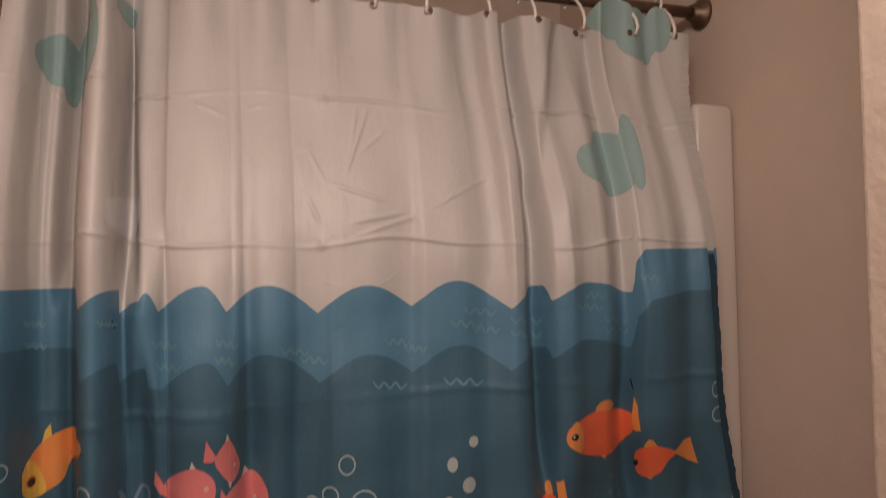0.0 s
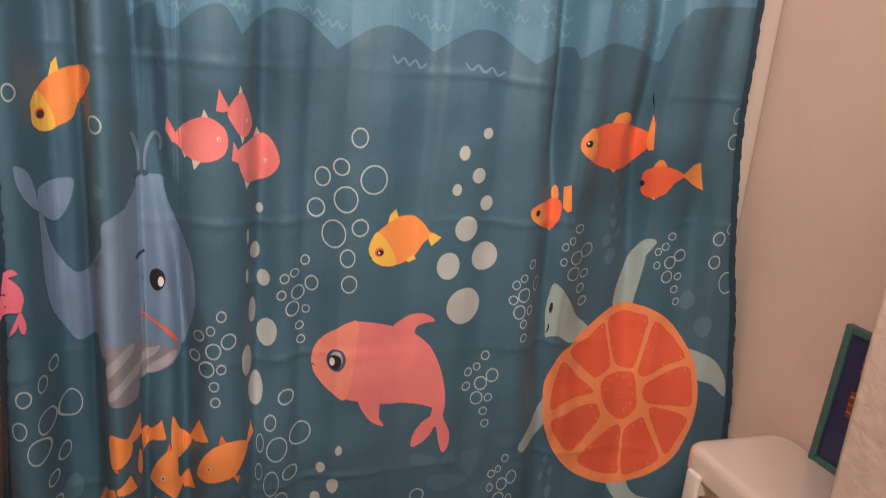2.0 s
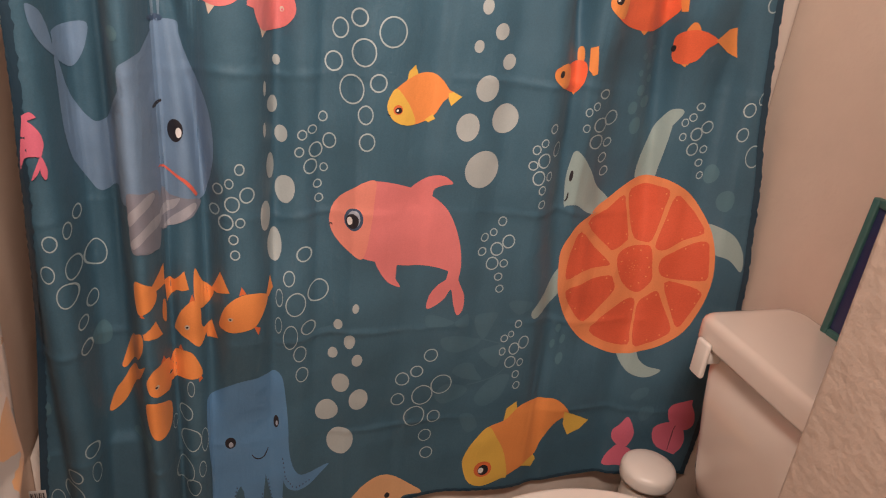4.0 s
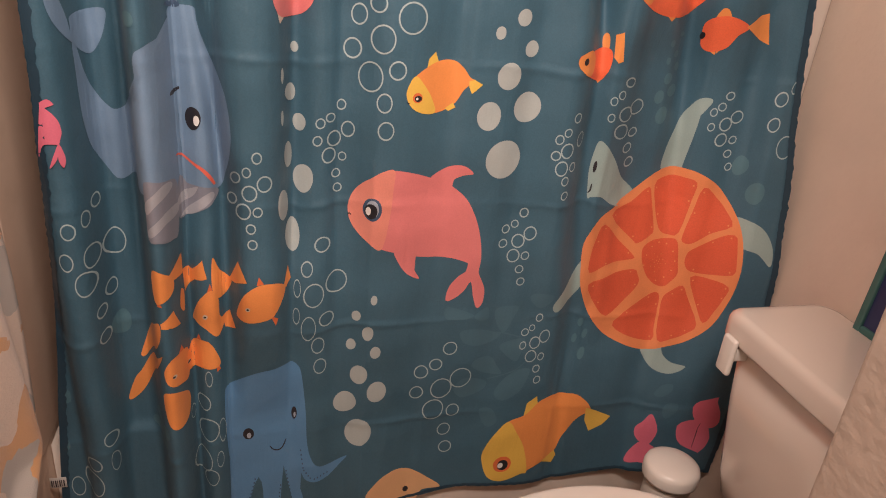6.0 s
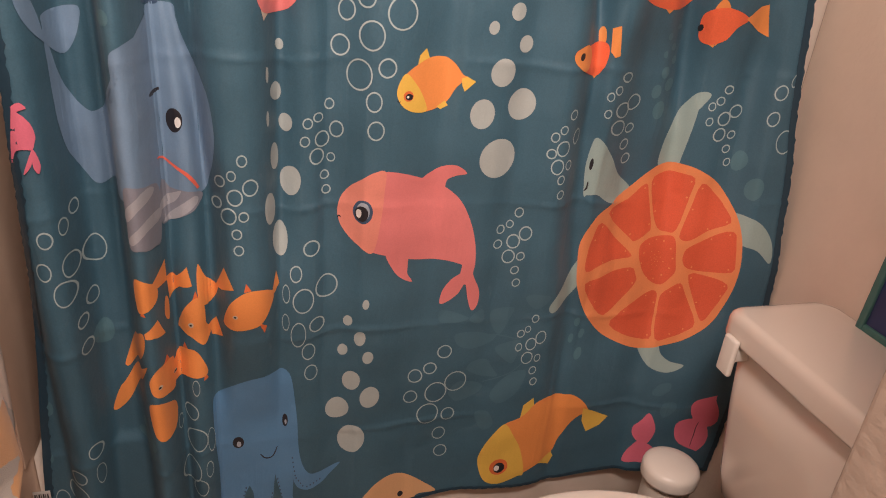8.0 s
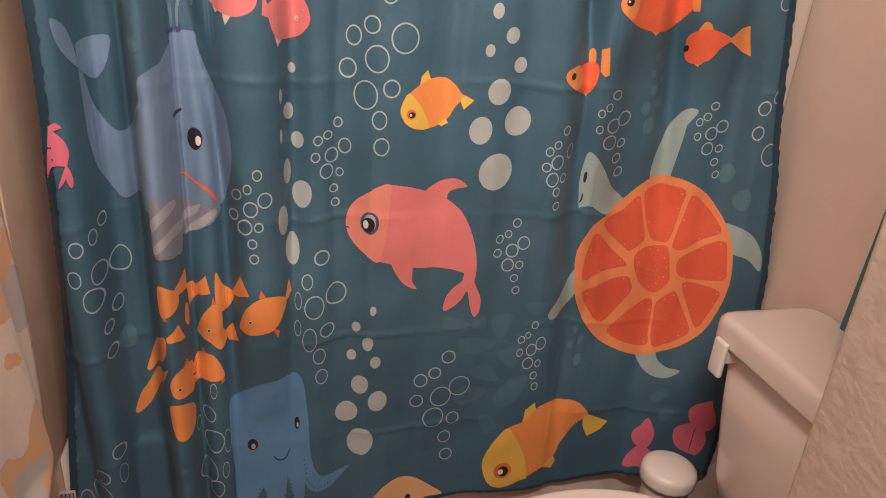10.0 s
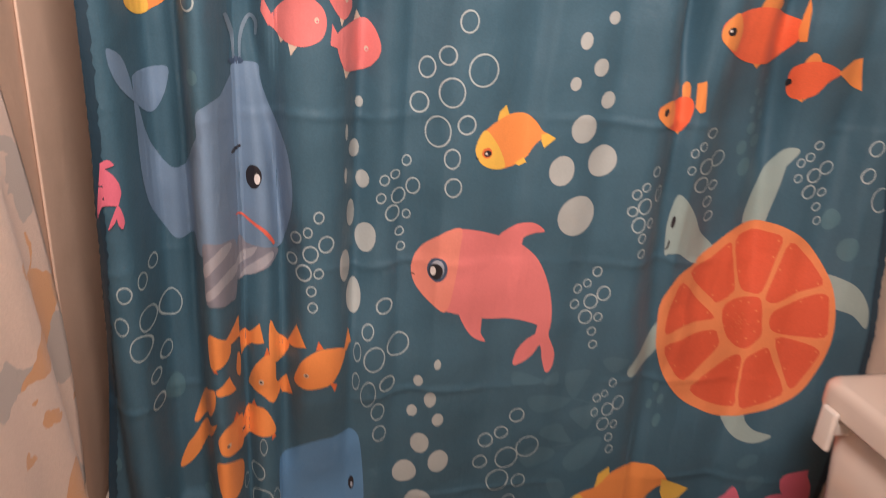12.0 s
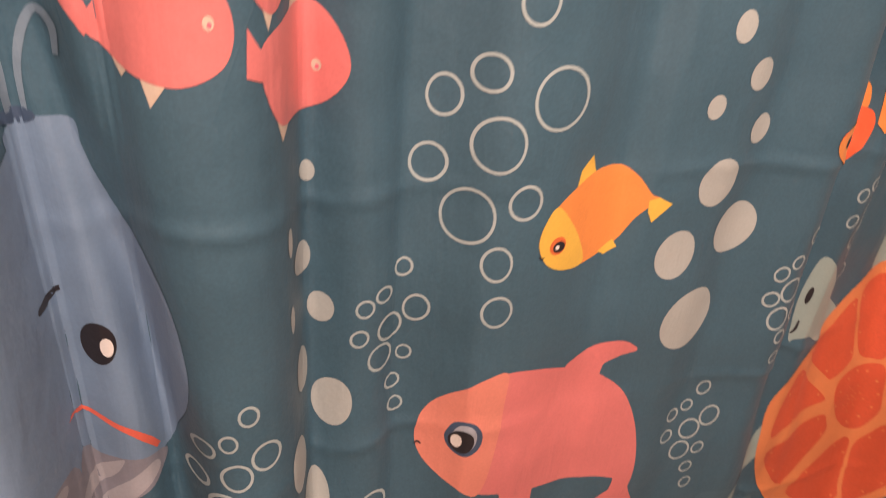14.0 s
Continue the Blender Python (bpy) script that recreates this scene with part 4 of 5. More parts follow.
school_fish = figure("printed_fish", "orange fish of a school printed across the folds")
drawn(school_fish, "body", school_ink, 1, [(-486, 575), (-467, 578), (-452, 550), (-452, 507), (-460, 496), (-478, 505), (-485, 530)])
drawn(curtain, "printed_fin", red_ink, 0, [(-333, 758), (-329, 774), (-321, 760)], smooth=False)
drawn(curtain, "printed_fin", red_ink, 0, [(-311, 693), (-298, 685), (-302, 670)], smooth=False)
drawn(curtain, "printed_fin", red_ink, 0, [(-412, 750), (-407, 765), (-403, 749)], smooth=False)
drawn(curtain, "printed_fin", red_ink, 0, [(-437, 641), (-430, 664), (-425, 653)], smooth=False)
drawn(curtain, "printed_fin", red_ink, 0, [(-460, 647), (-456, 658), (-453, 640)], smooth=False)
drawn(curtain, "printed_fin", red_ink, 0, [(-402, 602), (-397, 586), (-404, 583)], smooth=False)
drawn(curtain, "printed_fin", red_ink, 0, [(-397, 743), (-395, 725), (-401, 736)], smooth=False)
drawn(curtain, "printed_fin", red_ink, 0, [(-480, 758), (-476, 748), (-484, 749)], smooth=False)
oval(curtain, "printed_eye", cream_ink, 2, (-348, 710, 4, 4))
oval(curtain, "printed_eye", dark_ink, 3, (-348, 710, 2, 2))
oval(curtain, "printed_eye", cream_ink, 2, (-417, 703, 4, 5))
oval(curtain, "printed_eye", dark_ink, 3, (-417, 703, 2, 2))
oval(curtain, "printed_eye", cream_ink, 2, (-467, 611, 3, 4))
oval(curtain, "printed_eye", dark_ink, 3, (-468, 611, 2, 2))
oval(curtain, "printed_eye", cream_ink, 2, (-449, 606, 2, 4))
oval(curtain, "printed_eye", dark_ink, 3, (-449, 606, 2, 2))

coral = figure("printed_coral", "pink coral printed by the hem")
drawn(coral, "branch", coral_ink, 1, [(502, 397), (521, 363), (524, 338), (515, 310), (496, 314), (480, 332), (477, 356), (488, 375)])
drawn(coral, "branch", coral_ink, 1.4, [(476, 251), (475, 270), (482, 295), (495, 316), (515, 311), (532, 298), (535, 275), (527, 254), (501, 255)])

coral = figure("printed_coral", "pink coral printed by the hem")
drawn(coral, "branch", coral_ink, 1, [(638, 451), (639, 437), (646, 421), (654, 408), (658, 393), (660, 378), (656, 370), (648, 364), (637, 363), (644, 351), (649, 336), (649, 323), (647, 311), (643, 303), (634, 290), (622, 296), (601, 305), (587, 313), (576, 326), (570, 339), (566, 354), (565, 369), (571, 378), (579, 383), (589, 387), (599, 388), (592, 399), (587, 412), (585, 423), (589, 434), (596, 440), (605, 443), (619, 443), (628, 446)], smooth=False)
stroke(coral, "vein", dark_ink, 2, [(615, 378), (613, 363), (614, 344), (614, 326), (614, 306)], 2)

# clouds

cloud = figure("printed_cloud", "grey-green cloud printed on the white sky")
oval(cloud, "puff", cloud_ink, 1, (437, 2058, 48, 42))
oval(cloud, "puff", cloud_ink, 2, (490, 2031, 51, 54))
oval(cloud, "puff", cloud_ink, 3, (540, 2047, 26, 48))
oval(cloud, "puff", cloud_ink, 4, (510, 1997, 14, 25))

cloud = figure("printed_cloud", "grey-green cloud printed on the white sky")
oval(cloud, "puff", cloud_ink, 1, (345, 1756, 45, 38))
oval(cloud, "puff", cloud_ink, 2, (379, 1760, 41, 66))
oval(cloud, "puff", cloud_ink, 3, (421, 1780, 20, 76))

cloud = figure("printed_cloud", "grey-green cloud printed on the white sky")
oval(cloud, "puff", cloud_ink, 1, (-551, 1903, 25, 46))
oval(cloud, "puff", cloud_ink, 2, (-507, 1916, 28, 82))
oval(cloud, "puff", cloud_ink, 3, (-536, 1860, 8, 26))

cloud = figure("printed_cloud", "grey-green cloud printed on the white sky")
oval(cloud, "puff", cloud_ink, 1, (-450, 1984, 12, 18))

cloud = figure("printed_cloud", "pale lilac cloud printed on the white sky")
oval(cloud, "puff", faint_ink, 1, (-444, 1648, 18, 31))
oval(cloud, "puff", faint_ink, 2, (-433, 1654, 10, 34))

# squiggles on the waves
stroke(curtain, "squiggle", squiggle_ink, 1, [(67, 1501), (78, 1490), (89, 1499), (99, 1488), (108, 1497), (117, 1487), (125, 1495)], 4)
stroke(curtain, "squiggle", squiggle_ink, 1, [(43, 1482), (52, 1471), (61, 1480), (70, 1469), (80, 1478), (91, 1467), (101, 1475)], 4)
stroke(curtain, "squiggle", squiggle_ink, 1, [(82, 1471), (91, 1460), (101, 1469), (109, 1458), (117, 1467), (124, 1457), (130, 1465)], 4)
stroke(curtain, "squiggle", squiggle_ink, 1, [(145, 1484), (152, 1474), (162, 1483), (172, 1472), (206, 1477), (215, 1466), (218, 1476)], 4)
stroke(curtain, "squiggle", squiggle_ink, 1, [(145, 1462), (152, 1452), (161, 1460), (171, 1449), (205, 1454), (215, 1442), (219, 1452)], 4)
stroke(curtain, "squiggle", squiggle_ink, 1, [(281, 1522), (291, 1511), (299, 1521), (307, 1510), (315, 1519), (322, 1508), (330, 1517)], 4)
stroke(curtain, "squiggle", squiggle_ink, 1, [(267, 1503), (278, 1492), (290, 1501), (298, 1490), (307, 1500), (316, 1489), (324, 1497)], 4)
stroke(curtain, "squiggle", squiggle_ink, 1, [(327, 1478), (334, 1467), (346, 1477), (360, 1465), (375, 1474), (388, 1462), (395, 1471)], 4)
stroke(curtain, "squiggle", squiggle_ink, 1, [(326, 1460), (335, 1449), (346, 1458), (360, 1445), (376, 1454), (390, 1442), (396, 1451)], 4)
stroke(curtain, "squiggle", squiggle_ink, 1, [(405, 1551), (408, 1540), (414, 1550), (420, 1539), (426, 1549), (431, 1538), (437, 1547)], 4)
stroke(curtain, "squiggle", squiggle_ink, 1, [(-572, 1500), (-570, 1491), (-567, 1498), (-564, 1489), (-560, 1497), (-556, 1488), (-551, 1495)], 4)
stroke(curtain, "squiggle", squiggle_ink, 1, [(-572, 1470), (-569, 1461), (-566, 1468), (-563, 1459), (-559, 1466), (-555, 1457), (-550, 1464)], 4)
stroke(curtain, "squiggle", squiggle_ink, 1, [(-467, 1502), (-464, 1493), (-461, 1501), (-458, 1492), (-454, 1499), (-452, 1490), (-449, 1496)], 4)
stroke(curtain, "squiggle", squiggle_ink, 1, [(-403, 1469), (-398, 1460), (-394, 1467), (-389, 1457), (-384, 1465), (-378, 1457), (-373, 1464)], 4)
stroke(curtain, "squiggle", squiggle_ink, 1, [(-399, 1439), (-394, 1429), (-389, 1435), (-383, 1426), (-378, 1435), (-372, 1426), (-367, 1433)], 4)
stroke(curtain, "squiggle", squiggle_ink, 1, [(-319, 1469), (-315, 1459), (-310, 1467), (-305, 1457), (-300, 1464), (-295, 1453), (-290, 1461)], 4)
stroke(curtain, "squiggle", squiggle_ink, 1, [(-321, 1446), (-316, 1436), (-311, 1444), (-307, 1434), (-302, 1441), (-297, 1429), (-292, 1437)], 4)
stroke(curtain, "squiggle", squiggle_ink, 1, [(-228, 1450), (-221, 1440), (-213, 1448), (-205, 1437), (-198, 1445), (-190, 1435), (-183, 1442)], 4)
stroke(curtain, "squiggle", squiggle_ink, 1, [(-197, 1434), (-190, 1424), (-182, 1433), (-175, 1423), (-168, 1431), (-161, 1421), (-154, 1429)], 4)
stroke(curtain, "squiggle", squiggle_ink, 1, [(-65, 1456), (-58, 1446), (-50, 1454), (-44, 1444), (-36, 1452), (-29, 1442), (-22, 1449)], 4)
stroke(curtain, "squiggle", squiggle_ink, 1, [(-32, 1444), (-25, 1433), (-19, 1442), (-14, 1432), (-8, 1441), (-4, 1432), (2, 1440)], 4)
stroke(curtain, "squiggle", squiggle_ink, 1, [(-85, 1391), (-76, 1380), (-67, 1388), (-57, 1378), (-47, 1386), (-38, 1375), (-28, 1382)], 4)
stroke(curtain, "squiggle", squiggle_ink, 1, [(30, 1389), (41, 1378), (52, 1386), (63, 1376), (76, 1384), (87, 1373), (101, 1379)], 4)

# bubbles
for c in ((-176, 1198, 12, 16), (-150, 1217, 12, 14), (-100, 1200, 22, 24), (-141, 1166, 18, 22), (-184, 1147, 14, 16), (-156, 1107, 18, 24), (-117, 1121, 14, 15), (-134, 1069, 12, 16), (-129, 1024, 13, 16)):
    ring(curtain, "printed_bubble", ring_ink, 1, c)
for c in ((-126, 1265, 13, 16), (-486, 1273, 10, 12), (-588, 1305, 6, 12)):
    ring(curtain, "printed_bubble", ring_ink, 1, c)
for c in ((-198, 1058, 8, 9), (-215, 1038, 8, 8), (-231, 1029, 8, 9), (-186, 1018, 11, 14), (-208, 1002, 12, 14), (-235, 1000, 8, 9), (-216, 974, 12, 14), (-193, 970, 7, 8), (-203, 941, 8, 8), (-200, 916, 8, 8)):
    ring(curtain, "printed_bubble", ring_ink, 1, c)
for c in ((-329, 976, 8, 10), (-345, 952, 7, 9), (-362, 942, 8, 10), (-318, 932, 12, 14), (-341, 917, 12, 14), (-368, 906, 8, 10), (-351, 886, 12, 14), (-329, 886, 8, 9), (-340, 857, 8, 9), (-338, 830, 8, 9)):
    ring(curtain, "printed_bubble", ring_ink, 1, c)
for c in ((128, 881, 8, 10), (115, 858, 7, 8), (99, 848, 8, 9), (145, 841, 12, 14), (125, 825, 12, 14), (97, 820, 9, 9), (120, 795, 12, 14), (142, 796, 8, 9), (136, 767, 8, 9), (143, 740, 8, 9)):
    ring(curtain, "printed_bubble", ring_ink, 1, c)
for c in ((190, 1059, 8, 9), (176, 1034, 7, 8), (164, 1021, 7, 9), (208, 1019, 10, 14), (181, 1002, 12, 14), (163, 992, 8, 9), (176, 970, 11, 14), (197, 972, 7, 9), (186, 947, 7, 9), (191, 919, 7, 9)):
    ring(curtain, "printed_bubble", ring_ink, 1, c)
for c in ((276, 1121, 10, 9), (265, 1099, 6, 8), (255, 1087, 5, 8), (305, 1077, 18, 14), (281, 1066, 14, 14), (257, 1058, 5, 8), (280, 1035, 14, 14), (310, 1031, 12, 9), (304, 1003, 12, 10), (317, 975, 12, 10)):
    ring(curtain, "printed_bubble", ring_ink, 1, c)
for c in ((485, 1102, 10, 8), (474, 1082, 8, 8), (462, 1071, 6, 8), (512, 1064, 16, 12), (489, 1051, 13, 13), (464, 1044, 6, 8), (488, 1022, 12, 13), (514, 1022, 10, 8), (510, 996, 9, 8), (519, 971, 8, 8)):
    ring(curtain, "printed_bubble", ring_ink, 1, c)
for c in ((196, 657, 7, 10), (186, 632, 6, 8), (173, 622, 8, 9), (215, 612, 11, 16), (197, 597, 11, 15), (173, 591, 7, 10), (194, 564, 12, 15), (216, 562, 7, 10), (211, 532, 8, 10), (217, 504, 8, 10)):
    ring(curtain, "printed_bubble", ring_ink, 1, c)
for c in ((24, 594, 14, 16), (0, 555, 13, 14), (-27, 536, 14, 16), (54, 519, 22, 26), (17, 494, 22, 26), (-32, 485, 14, 16), (6, 440, 22, 26), (48, 434, 14, 16), (35, 383, 14, 17), (43, 334, 14, 16)):
    ring(curtain, "printed_bubble", ring_ink, 1, c)
for c in ((-224, 820, 14, 14), (-250, 779, 10, 15), (-198, 745, 20, 22), (-238, 728, 18, 24), (-266, 742, 6, 18), (-214, 674, 14, 16), (-246, 658, 13, 28), (-267, 685, 6, 18), (-228, 617, 12, 19), (-223, 568, 12, 18)):
    ring(curtain, "printed_bubble", ring_ink, 1, c)
for c in ((-572, 896, 4, 12), (-581, 879, 4, 14), (-601, 868, 10, 14), (-556, 812, 16, 24), (-580, 814, 8, 20), (-610, 816, 10, 16), (-590, 773, 13, 22), (-567, 734, 7, 15), (-578, 708, 5, 12), (-577, 660, 6, 13), (-587, 454, 10, 16), (-619, 399, 14, 16), (-585, 400, 6, 24), (-662, 318, 12, 24), (-627, 348, 20, 30)):
    ring(curtain, "printed_bubble", ring_ink, 1, c)
for c in ((-417, 572, 6, 18), (-428, 516, 12, 18), (-448, 493, 3, 16), (-422, 454, 18, 27), (-399, 448, 6, 28), (-435, 378, 16, 30), (-405, 381, 6, 20), (-422, 337, 13, 22), (582, 1102, 12, 14), (582, 1055, 11, 14), (613, 1015, 16, 22), (600, 1124, 6, 12)):
    ring(curtain, "printed_bubble", ring_ink, 1, c)
for c in ((564, 1335, 8, 15), (570, 1288, 12, 15)):
    ring(curtain, "printed_bubble", ring_ink, 1, c)
for c in ((72, 1213, 12, 13), (37, 1188, 8, 10), (93, 1166, 12, 13), (61, 1122, 20, 22), (36, 1056, 20, 24), (102, 1071, 24, 26), (72, 982, 32, 34)):
    oval(curtain, "printed_bubble", disc_ink, 1, c)
for c in ((81, 1282, 9, 9), (43, 1249, 9, 12)):
    oval(curtain, "printed_bubble", disc_ink, 1, c)
for c in ((-272, 1145, 6, 8), (-278, 1076, 8, 14), (-264, 1030, 10, 14), (-257, 937, 16, 24), (-290, 1102, 2, 12), (-290, 1036, 2, 12), (-281, 974, 6, 22), (-289, 890, 8, 26), (-274, 837, 12, 30)):
    oval(curtain, "printed_bubble", disc_ink, 1, c)
for c in ((-130, 708, 6, 10), (-159, 671, 8, 11), (-137, 635, 10, 16), (-166, 607, 9, 12), (-121, 592, 10, 14), (-149, 539, 16, 22), (-113, 497, 19, 25), (-173, 472, 22, 25), (-144, 396, 26, 34)):
    oval(curtain, "printed_bubble", disc_ink, 1, c)
for c in ((386, 1197, 8, 4), (359, 1183, 6, 6), (376, 1165, 8, 6), (356, 1154, 5, 6), (385, 1143, 8, 7), (364, 1124, 10, 10), (383, 1102, 14, 11), (353, 1092, 10, 12), (368, 1059, 13, 16), (583, 923, 15, 22), (545, 973, 17, 19), (288, 640, 5, 11), (302, 612, 6, 12), (285, 598, 4, 12), (306, 561, 8, 16), (653, 656, 9, 11)):
    oval(curtain, "printed_bubble", faint_disc_ink, 1, c)
for c in ((-672, 420, 8, 14), (-656, 531, 8, 16), (-506, 451, 18, 13), (-498, 482, 15, 17), (-558, 661, 14, 23), (-486, 1184, 8, 10), (354, 649, 8, 13)):
    oval(curtain, "printed_bubble", faint_disc_ink, 1, c)
drawn(curtain, "printed_leaf", faint_leaf_ink, 0, [(39, 626), (47, 636), (78, 635), (107, 626), (124, 622), (110, 604), (80, 596), (51, 605)])
drawn(curtain, "printed_leaf", faint_leaf_ink, 0, [(6, 665), (5, 687), (27, 685), (50, 676), (62, 668), (44, 661), (22, 661)])
drawn(curtain, "printed_leaf", faint_leaf_ink, 0, [(63, 668), (86, 686), (92, 660), (75, 656)])
drawn(curtain, "printed_leaf", faint_leaf_ink, 0, [(106, 679), (148, 685), (143, 657), (129, 624), (112, 644)])
drawn(curtain, "printed_leaf", faint_leaf_ink, 0, [(125, 591), (144, 604), (175, 606), (172, 571), (164, 553), (142, 568)])
drawn(curtain, "printed_leaf", faint_leaf_ink, 0, [(72, 551), (84, 565), (112, 565), (126, 544), (139, 522), (106, 525), (80, 540)])
drawn(curtain, "printed_leaf", faint_leaf_ink, 0, [(44, 493), (63, 517), (109, 504), (104, 482), (67, 465), (50, 475)])
drawn(curtain, "printed_leaf", faint_leaf_ink, 0, [(130, 473), (144, 506), (171, 531), (197, 532), (195, 505), (180, 472), (150, 454)])
drawn(curtain, "printed_leaf", faint_leaf_ink, 0, [(169, 703), (184, 714), (216, 708), (211, 692), (191, 680)])
drawn(curtain, "printed_leaf", faint_leaf_ink, 0, [(495, 450), (505, 474), (526, 481), (529, 462), (512, 444)])
drawn(curtain, "printed_leaf", faint_leaf_ink, 0, [(521, 410), (529, 428), (551, 428), (552, 407), (533, 387)])
drawn(curtain, "printed_leaf", faint_leaf_ink, 0, [(105, 429), (118, 436), (134, 430), (146, 399), (129, 384), (115, 398)])
stroke(curtain, "printed_stem", faint_leaf_ink, 0, [(122, 624), (138, 620), (166, 611)], 3)
stroke(curtain, "printed_stem", faint_leaf_ink, 0, [(109, 508), (142, 519), (167, 531), (187, 552)], 3)


# ---- rod and hooks ----
def rod():
    t = thing("curtain_rod", (0, 0.150, 2.112), "worn dark bronze curtain rod with a wall flange", "curtain rod")
    part("bar", tube([(LEFT + 0.004, 0, 0), (-0.2, 0, 0), (0.3, 0, 0), (RIGHT - 0.004, 0, 0)], 0.0125, 20), bronze, t)
    for x, turn in ((RIGHT - 0.001, -90), (LEFT + 0.001, 90)):
        f = part("flange", lathe([(0.034, 0.0), (0.034, 0.004), (0.030, 0.010), (0.019, 0.016), (0.017, 0.030), (0.0135, 0.030)], 36), bronze, t, "chipped bronze wall flange")
        f.matrix_local = pose(x, 0, 0, 0, turn, 0)
    return t


rod()


def hook():
    t = thing("curtain_hook", (0, 0.150, 2.112), "white plastic curtain hook over the rod", "curtain hook", "curtain hooks on the rod")
    pts = []
    for i in range(25):
        a = math.radians(-60 + 265 * i / 24)
        pts.append((0.004 * math.sin(a), 0.019 * math.cos(a), 0.019 * math.sin(a)))
    pts += [(0.0, -0.034, -0.016), (0.0, -0.052, -0.034), (0.0, -0.067, -0.056), (0.0, -0.072, -0.072), (0.0, -0.066, -0.083), (0.0, -0.055, -0.080)]
    part("hoop", tube(pts, 0.0033, 10), white_plastic, t)
    return t


HOOK_X = [-0.575 + 0.1045 * i for i in range(12)]
first = hook()
first.location.x = HOOK_X[0]
for i, hx in enumerate(HOOK_X[1:]):
    copy_thing(first, pose(hx, 0.150, 2.112, 0, 0, 8 * math.sin(2.3 * i)))
for hx in HOOK_X:
    g = part("grommet", lathe([(0.0030, 0.0), (0.0062, 0.0), (0.0066, 0.0004), (0.0062, 0.0008), (0.0030, 0.0008)], 20), bronze, curtain)
    p = lifted(hx, 2.032, 0.0005)
    g.matrix_local = pose(p[0], p[1], p[2], 90, 0, 0)


# ---- toilet ----
def slab(outline, z0, z1, round_top=0.01):
    """An upright slab with a rounded upper rim over a closed outline."""
    bm = bmesh.new()
    cx = sum(p[0] for p in outline) / len(outline)
    cy = sum(p[1] for p in outline) / len(outline)
    rows = []
    levels = [(z0, 1.0 - 0.004)] + [(z0 + 0.004, 1.0)] + [(z1 - round_top + round_top * math.sin(a), 1 - (round_top / 0.16) * (1 - math.cos(a))) for a in (0, 0.4, 0.8, 1.2, 1.57)]
    for z, k in levels:
        rows.append([bm.verts.new((cx + (x - cx) * k, cy + (y - cy) * k, z)) for x, y in outline])
    n = len(outline)
    for a, b in zip(rows, rows[1:]):
        for i in range(n):
            j = (i + 1) % n
            bm.faces.new((a[i], a[j], b[j], b[i]))
    bm.faces.new(rows[0][::-1])
    bm.faces.new(rows[-1])
    return bm


def rounded_box(x0, x1, y0, y1, r, n=8):
    res = []
    for cx, cy, a0 in ((x1 - r, y1 - r, 0), (x0 + r, y1 - r, 90), (x0 + r, y0 + r, 180), (x1 - r, y0 + r, 270)):
        res += [(cx + r * math.cos(math.radians(a0 + 90 * k / n)), cy + r * math.sin(math.radians(a0 + 90 * k / n))) for k in range(n + 1)]
    return res


def egg(cx, cy, length_back, length_front, half, n=48):
    res = []
    for i in range(n):
        a = 2 * math.pi * i / n
        c = math.cos(a)
        res.append((cx + (length_back if c > 0 else length_front) * c, cy + half * math.sin(a)))
    return res


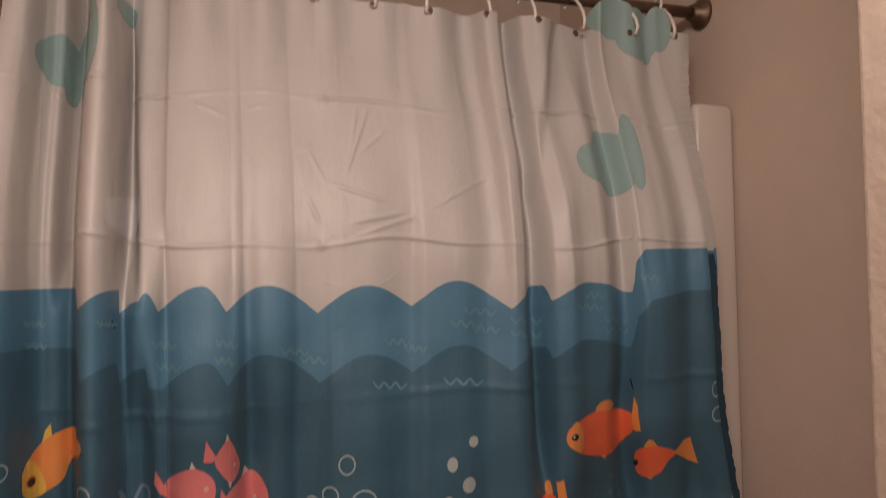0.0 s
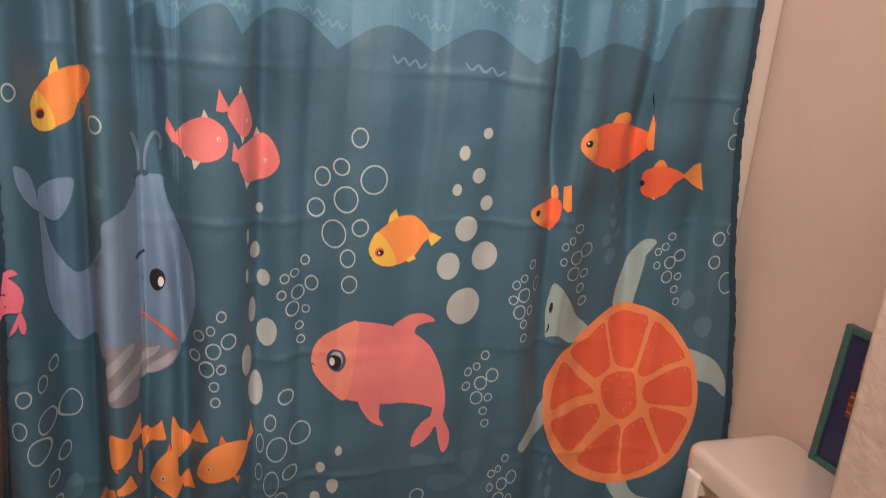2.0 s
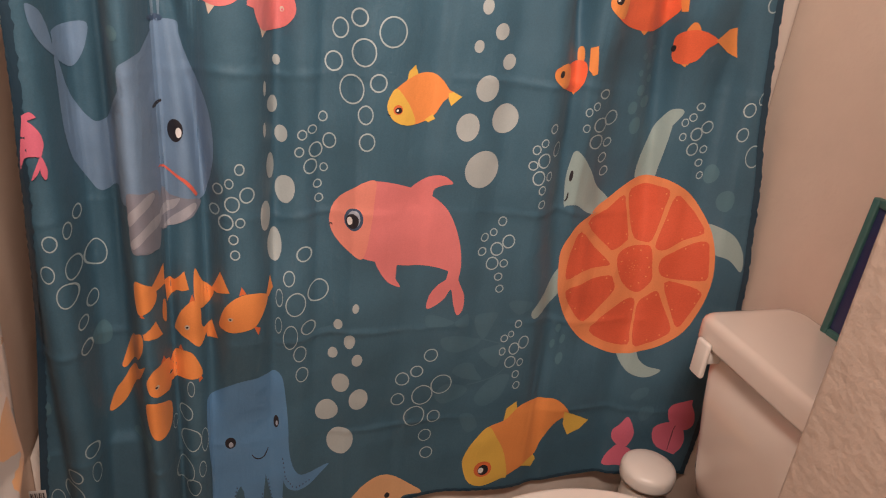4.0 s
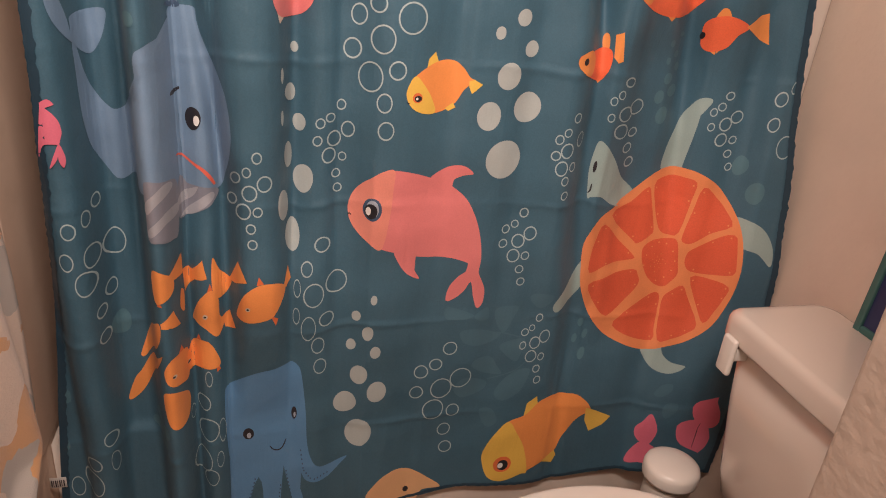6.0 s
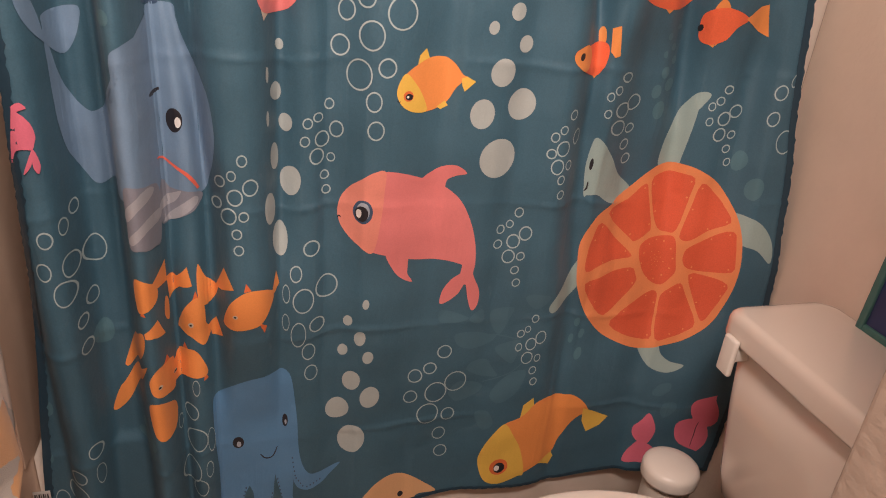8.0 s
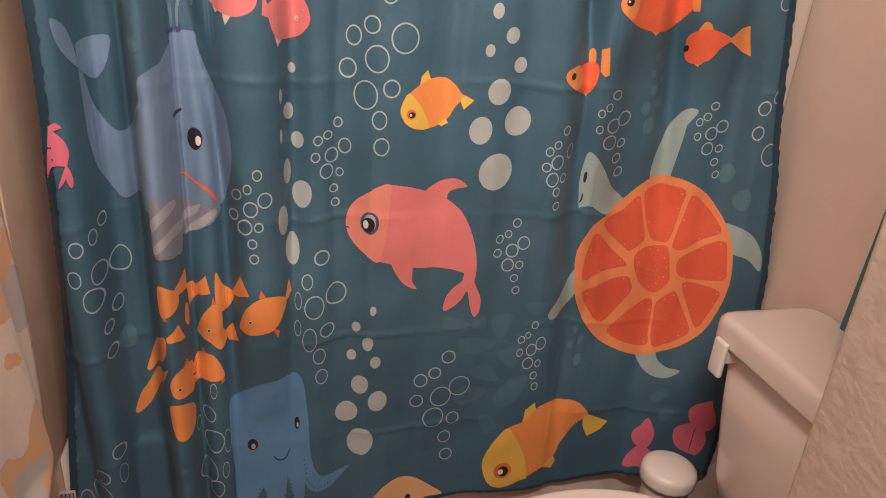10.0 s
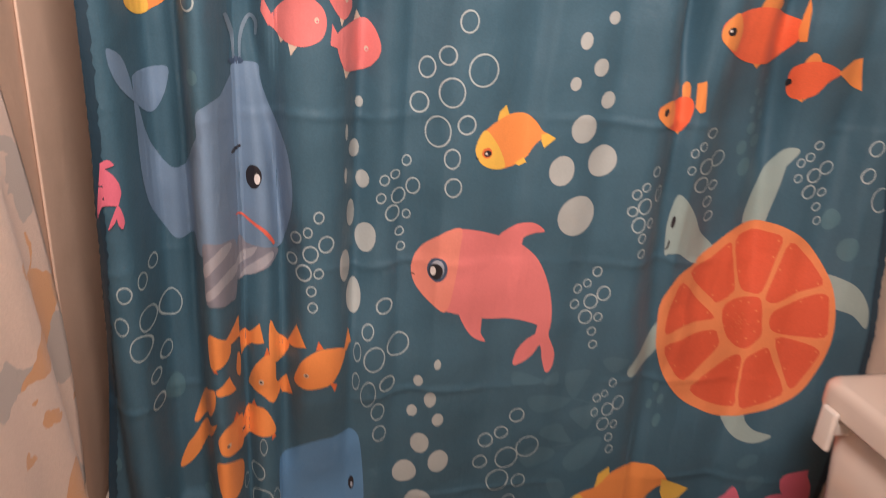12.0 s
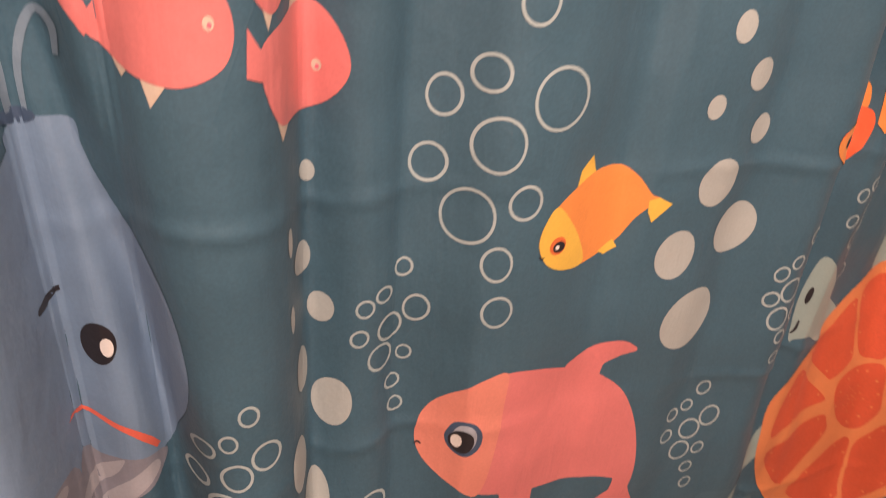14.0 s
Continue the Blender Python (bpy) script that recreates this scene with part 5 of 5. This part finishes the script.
def toilet():
    y0, y1 = -0.612, -0.158
    mid = (y0 + y1) / 2
    t = thing("toilet", (0.4, mid, 0), "white porcelain toilet with a closed lid, standing against the wall", "toilet")

    def under(name, bm, mat, parent=t, label=""):
        for v in bm.verts:
            v.co -= Vector((0.4, mid, 0)) if parent is t else Vector((0, 0, 0))
        return part(name, bm, mat, parent, label)

    bm = bmesh.new()
    rows = []
    for z, x0, inset in ((0.365, 0.545, 0.045), (0.38, 0.532, 0.030), (0.43, 0.522, 0.022), (0.58, 0.507, 0.008), (0.714, 0.498, 0.0)):
        rows.append([bm.verts.new((x, y, z)) for x, y in rounded_box(x0, RIGHT - 0.004, y0 + inset, y1 - inset, 0.035)])
    n = len(rows[0])
    for a, b in zip(rows, rows[1:]):
        for i in range(n):
            j = (i + 1) % n
            bm.faces.new((a[i], a[j], b[j], b[i]))
    bm.faces.new(rows[0][::-1])
    bm.faces.new(rows[-1])
    under("tank", bm, porcelain)
    under("tank_lid", slab(rounded_box(0.472, RIGHT - 0.003, y0 - 0.012, y1 + 0.014, 0.034), 0.7145, 0.766, 0.019), porcelain)
    lever = under("flush_lever", block(0.460, 0.4715, y1 - 0.054, y1 - 0.020, 0.656, 0.728, 0.0055, 4), white_plastic)
    part("pivot", block(0.466 - 0.4, 0.516 - 0.4, y1 - 0.048 - mid, y1 - 0.028 - mid, 0.682, 0.709, 0.004), white_plastic, lever)
    bm = bmesh.new()
    rows = []
    for z, k, shift in ((0.0, 0.62, 0.10), (0.05, 0.58, 0.10), (0.18, 0.60, 0.09), (0.28, 0.78, 0.05), (0.36, 0.96, 0.01), (0.395, 1.0, 0.0)):
        rows.append([bm.verts.new((0.20 + shift + (x - 0.20) * k, mid + (y - mid) * k, z)) for x, y in egg(0.20, mid, 0.27, 0.27, 0.178)])
    n = len(rows[0])
    for a, b in zip(rows, rows[1:]):
        for i in range(n):
            j = (i + 1) % n
            bm.faces.new((a[i], a[j], b[j], b[i]))
    bm.faces.new(rows[0][::-1])
    bm.faces.new(rows[-1])
    under("bowl", bm, porcelain)
    under("bowl_deck", block(0.40, RIGHT - 0.03, mid - 0.12, mid + 0.12, 0.20, 0.3645, 0.02), porcelain)
    under("seat", slab(egg(0.20, mid, 0.25, 0.275, 0.185), 0.3955, 0.414, 0.007), seat_plastic)
    under("seat_lid", slab(egg(0.205, mid, 0.245, 0.272, 0.183), 0.4145, 0.436, 0.012), seat_plastic)
    for y in (mid - 0.07, mid + 0.07):
        under("hinge", block(0.430, 0.462, y - 0.018, y + 0.018, 0.386, 0.425, 0.006), white_plastic)
    return t


toilet()


def brush():
    t = thing("toilet_brush_holder", (0.503, -0.096, 0), "round white toilet brush holder with a domed lid", "toilet brush")
    part("canister", lathe([(0.050, 0.0), (0.054, 0.006), (0.052, 0.12), (0.049, 0.30), (0.047, 0.318)], 44), grey_plastic, t)
    part("lid", lathe([(0.050, 0.3185), (0.0575, 0.320), (0.0585, 0.326), (0.0585, 0.342), (0.056, 0.350), (0.048, 0.356), (0.030, 0.3605), (0.010, 0.362)], 48), white_plastic, t, "glossy white domed lid")
    return t


brush()


# ---- framed print on the tank ----
def picture():
    w, h, d, b = 0.225, 0.256, 0.015, 0.014
    t = thing("picture_frame", (0, 0, 0), "teal wooden frame with a dark blue print, leaning on the wall", "picture frame")
    t.matrix_world = pose(0.6600, -0.241, 0.764, 0, 3.0, 0)
    part("frame_side", block(0, d, -b, 0, 0, h, 0.003), teal_wood, t)
    part("frame_side", block(0, d, -w, -w + b, 0, h, 0.003), teal_wood, t)
    part("frame_bar", block(0.0005, d - 0.0005, -w + b, -b, 0, b, 0.003), teal_wood, t)
    part("frame_bar", block(0.0005, d - 0.0005, -w + b, -b, h - b, h, 0.003), teal_wood, t)
    p = part("print", block(0.006, 0.013, -w + b, -b, b, h - b), navy_print, t, "dark blue print with rust and gold shapes", False)
    for y, z, ww, hh in ((-0.052, 0.203, 0.010, 0.044), (-0.066, 0.220, 0.018, 0.010), (-0.066, 0.198, 0.014, 0.009), (-0.047, 0.128, 0.010, 0.046), (-0.062, 0.146, 0.018, 0.010), (-0.073, 0.134, 0.010, 0.030), (-0.095, 0.205, 0.010, 0.044), (-0.125, 0.150, 0.012, 0.050), (-0.125, 0.080, 0.014, 0.045)):
        part("mark", block(0.0050, 0.0059, y - ww / 2, y + ww / 2, z - hh / 2, z + hh / 2), rust_print, p, "", False)
        for k in (-0.3, 0.0, 0.3):
            part("stripe", block(0.0044, 0.0049, y - ww * 0.42, y + ww * 0.42, z + k * hh - 0.0012, z + k * hh + 0.0012), gold_print, p, "", False)
    return t


picture()


# ---- towel ----
def towel():
    t = thing("towel", (LEFT, -0.30, 0.50), "cream towel with orange and grey patches hanging on the wall", "towel")
    bm = bmesh.new()
    ny, nz = 70, 90
    grid = []
    for i in range(ny + 1):
        row = []
        for j in range(nz + 1):
            v = j / nz
            u = i / ny
            z = 0.0 + 0.85 * v
            right = 0.30 - 0.050 - 0.075 * (v - 0.02) + 0.018 * math.sin(5 * v + 0.6) - 0.10 * max(0, 0.06 - v) / 0.06
            y = -0.33 + u * (right + 0.33)
            fold = 0.013 * math.sin(u * 17 + 1.2 * math.sin(3 * v)) + 0.006 * math.sin(u * 31 + 4 * v)
            x = 0.042 + fold * (1.05 - 0.6 * v) - 0.036 * v ** 6
            z += 0.03 * (1 - u) * 0.3 * math.sin(4 * u)
            row.append(bm.verts.new((x, y, z)))
        grid.append(row)
    for i in range(ny):
        for j in range(nz):
            bm.faces.new((grid[i][j], grid[i + 1][j], grid[i + 1][j + 1], grid[i][j + 1]))
    bmesh.ops.recalc_face_normals(bm, faces=bm.faces[:])
    cloth_part = part("terry_cloth", bm, towel_terry, t)
    thick = cloth_part.modifiers.new("thickness", "SOLIDIFY")
    thick.thickness, thick.offset = 0.006, 0
    part("hem_band", tube([(0.042 + 0.011 * math.sin(17 * u), -0.33 + u * 0.47, 0.006 + 0.009 * (1 - u) * math.sin(4 * u)) for u in [k / 30 for k in range(31)]], 0.006, 8), towel_terry, t, "folded cream hem")
    return t


towel()
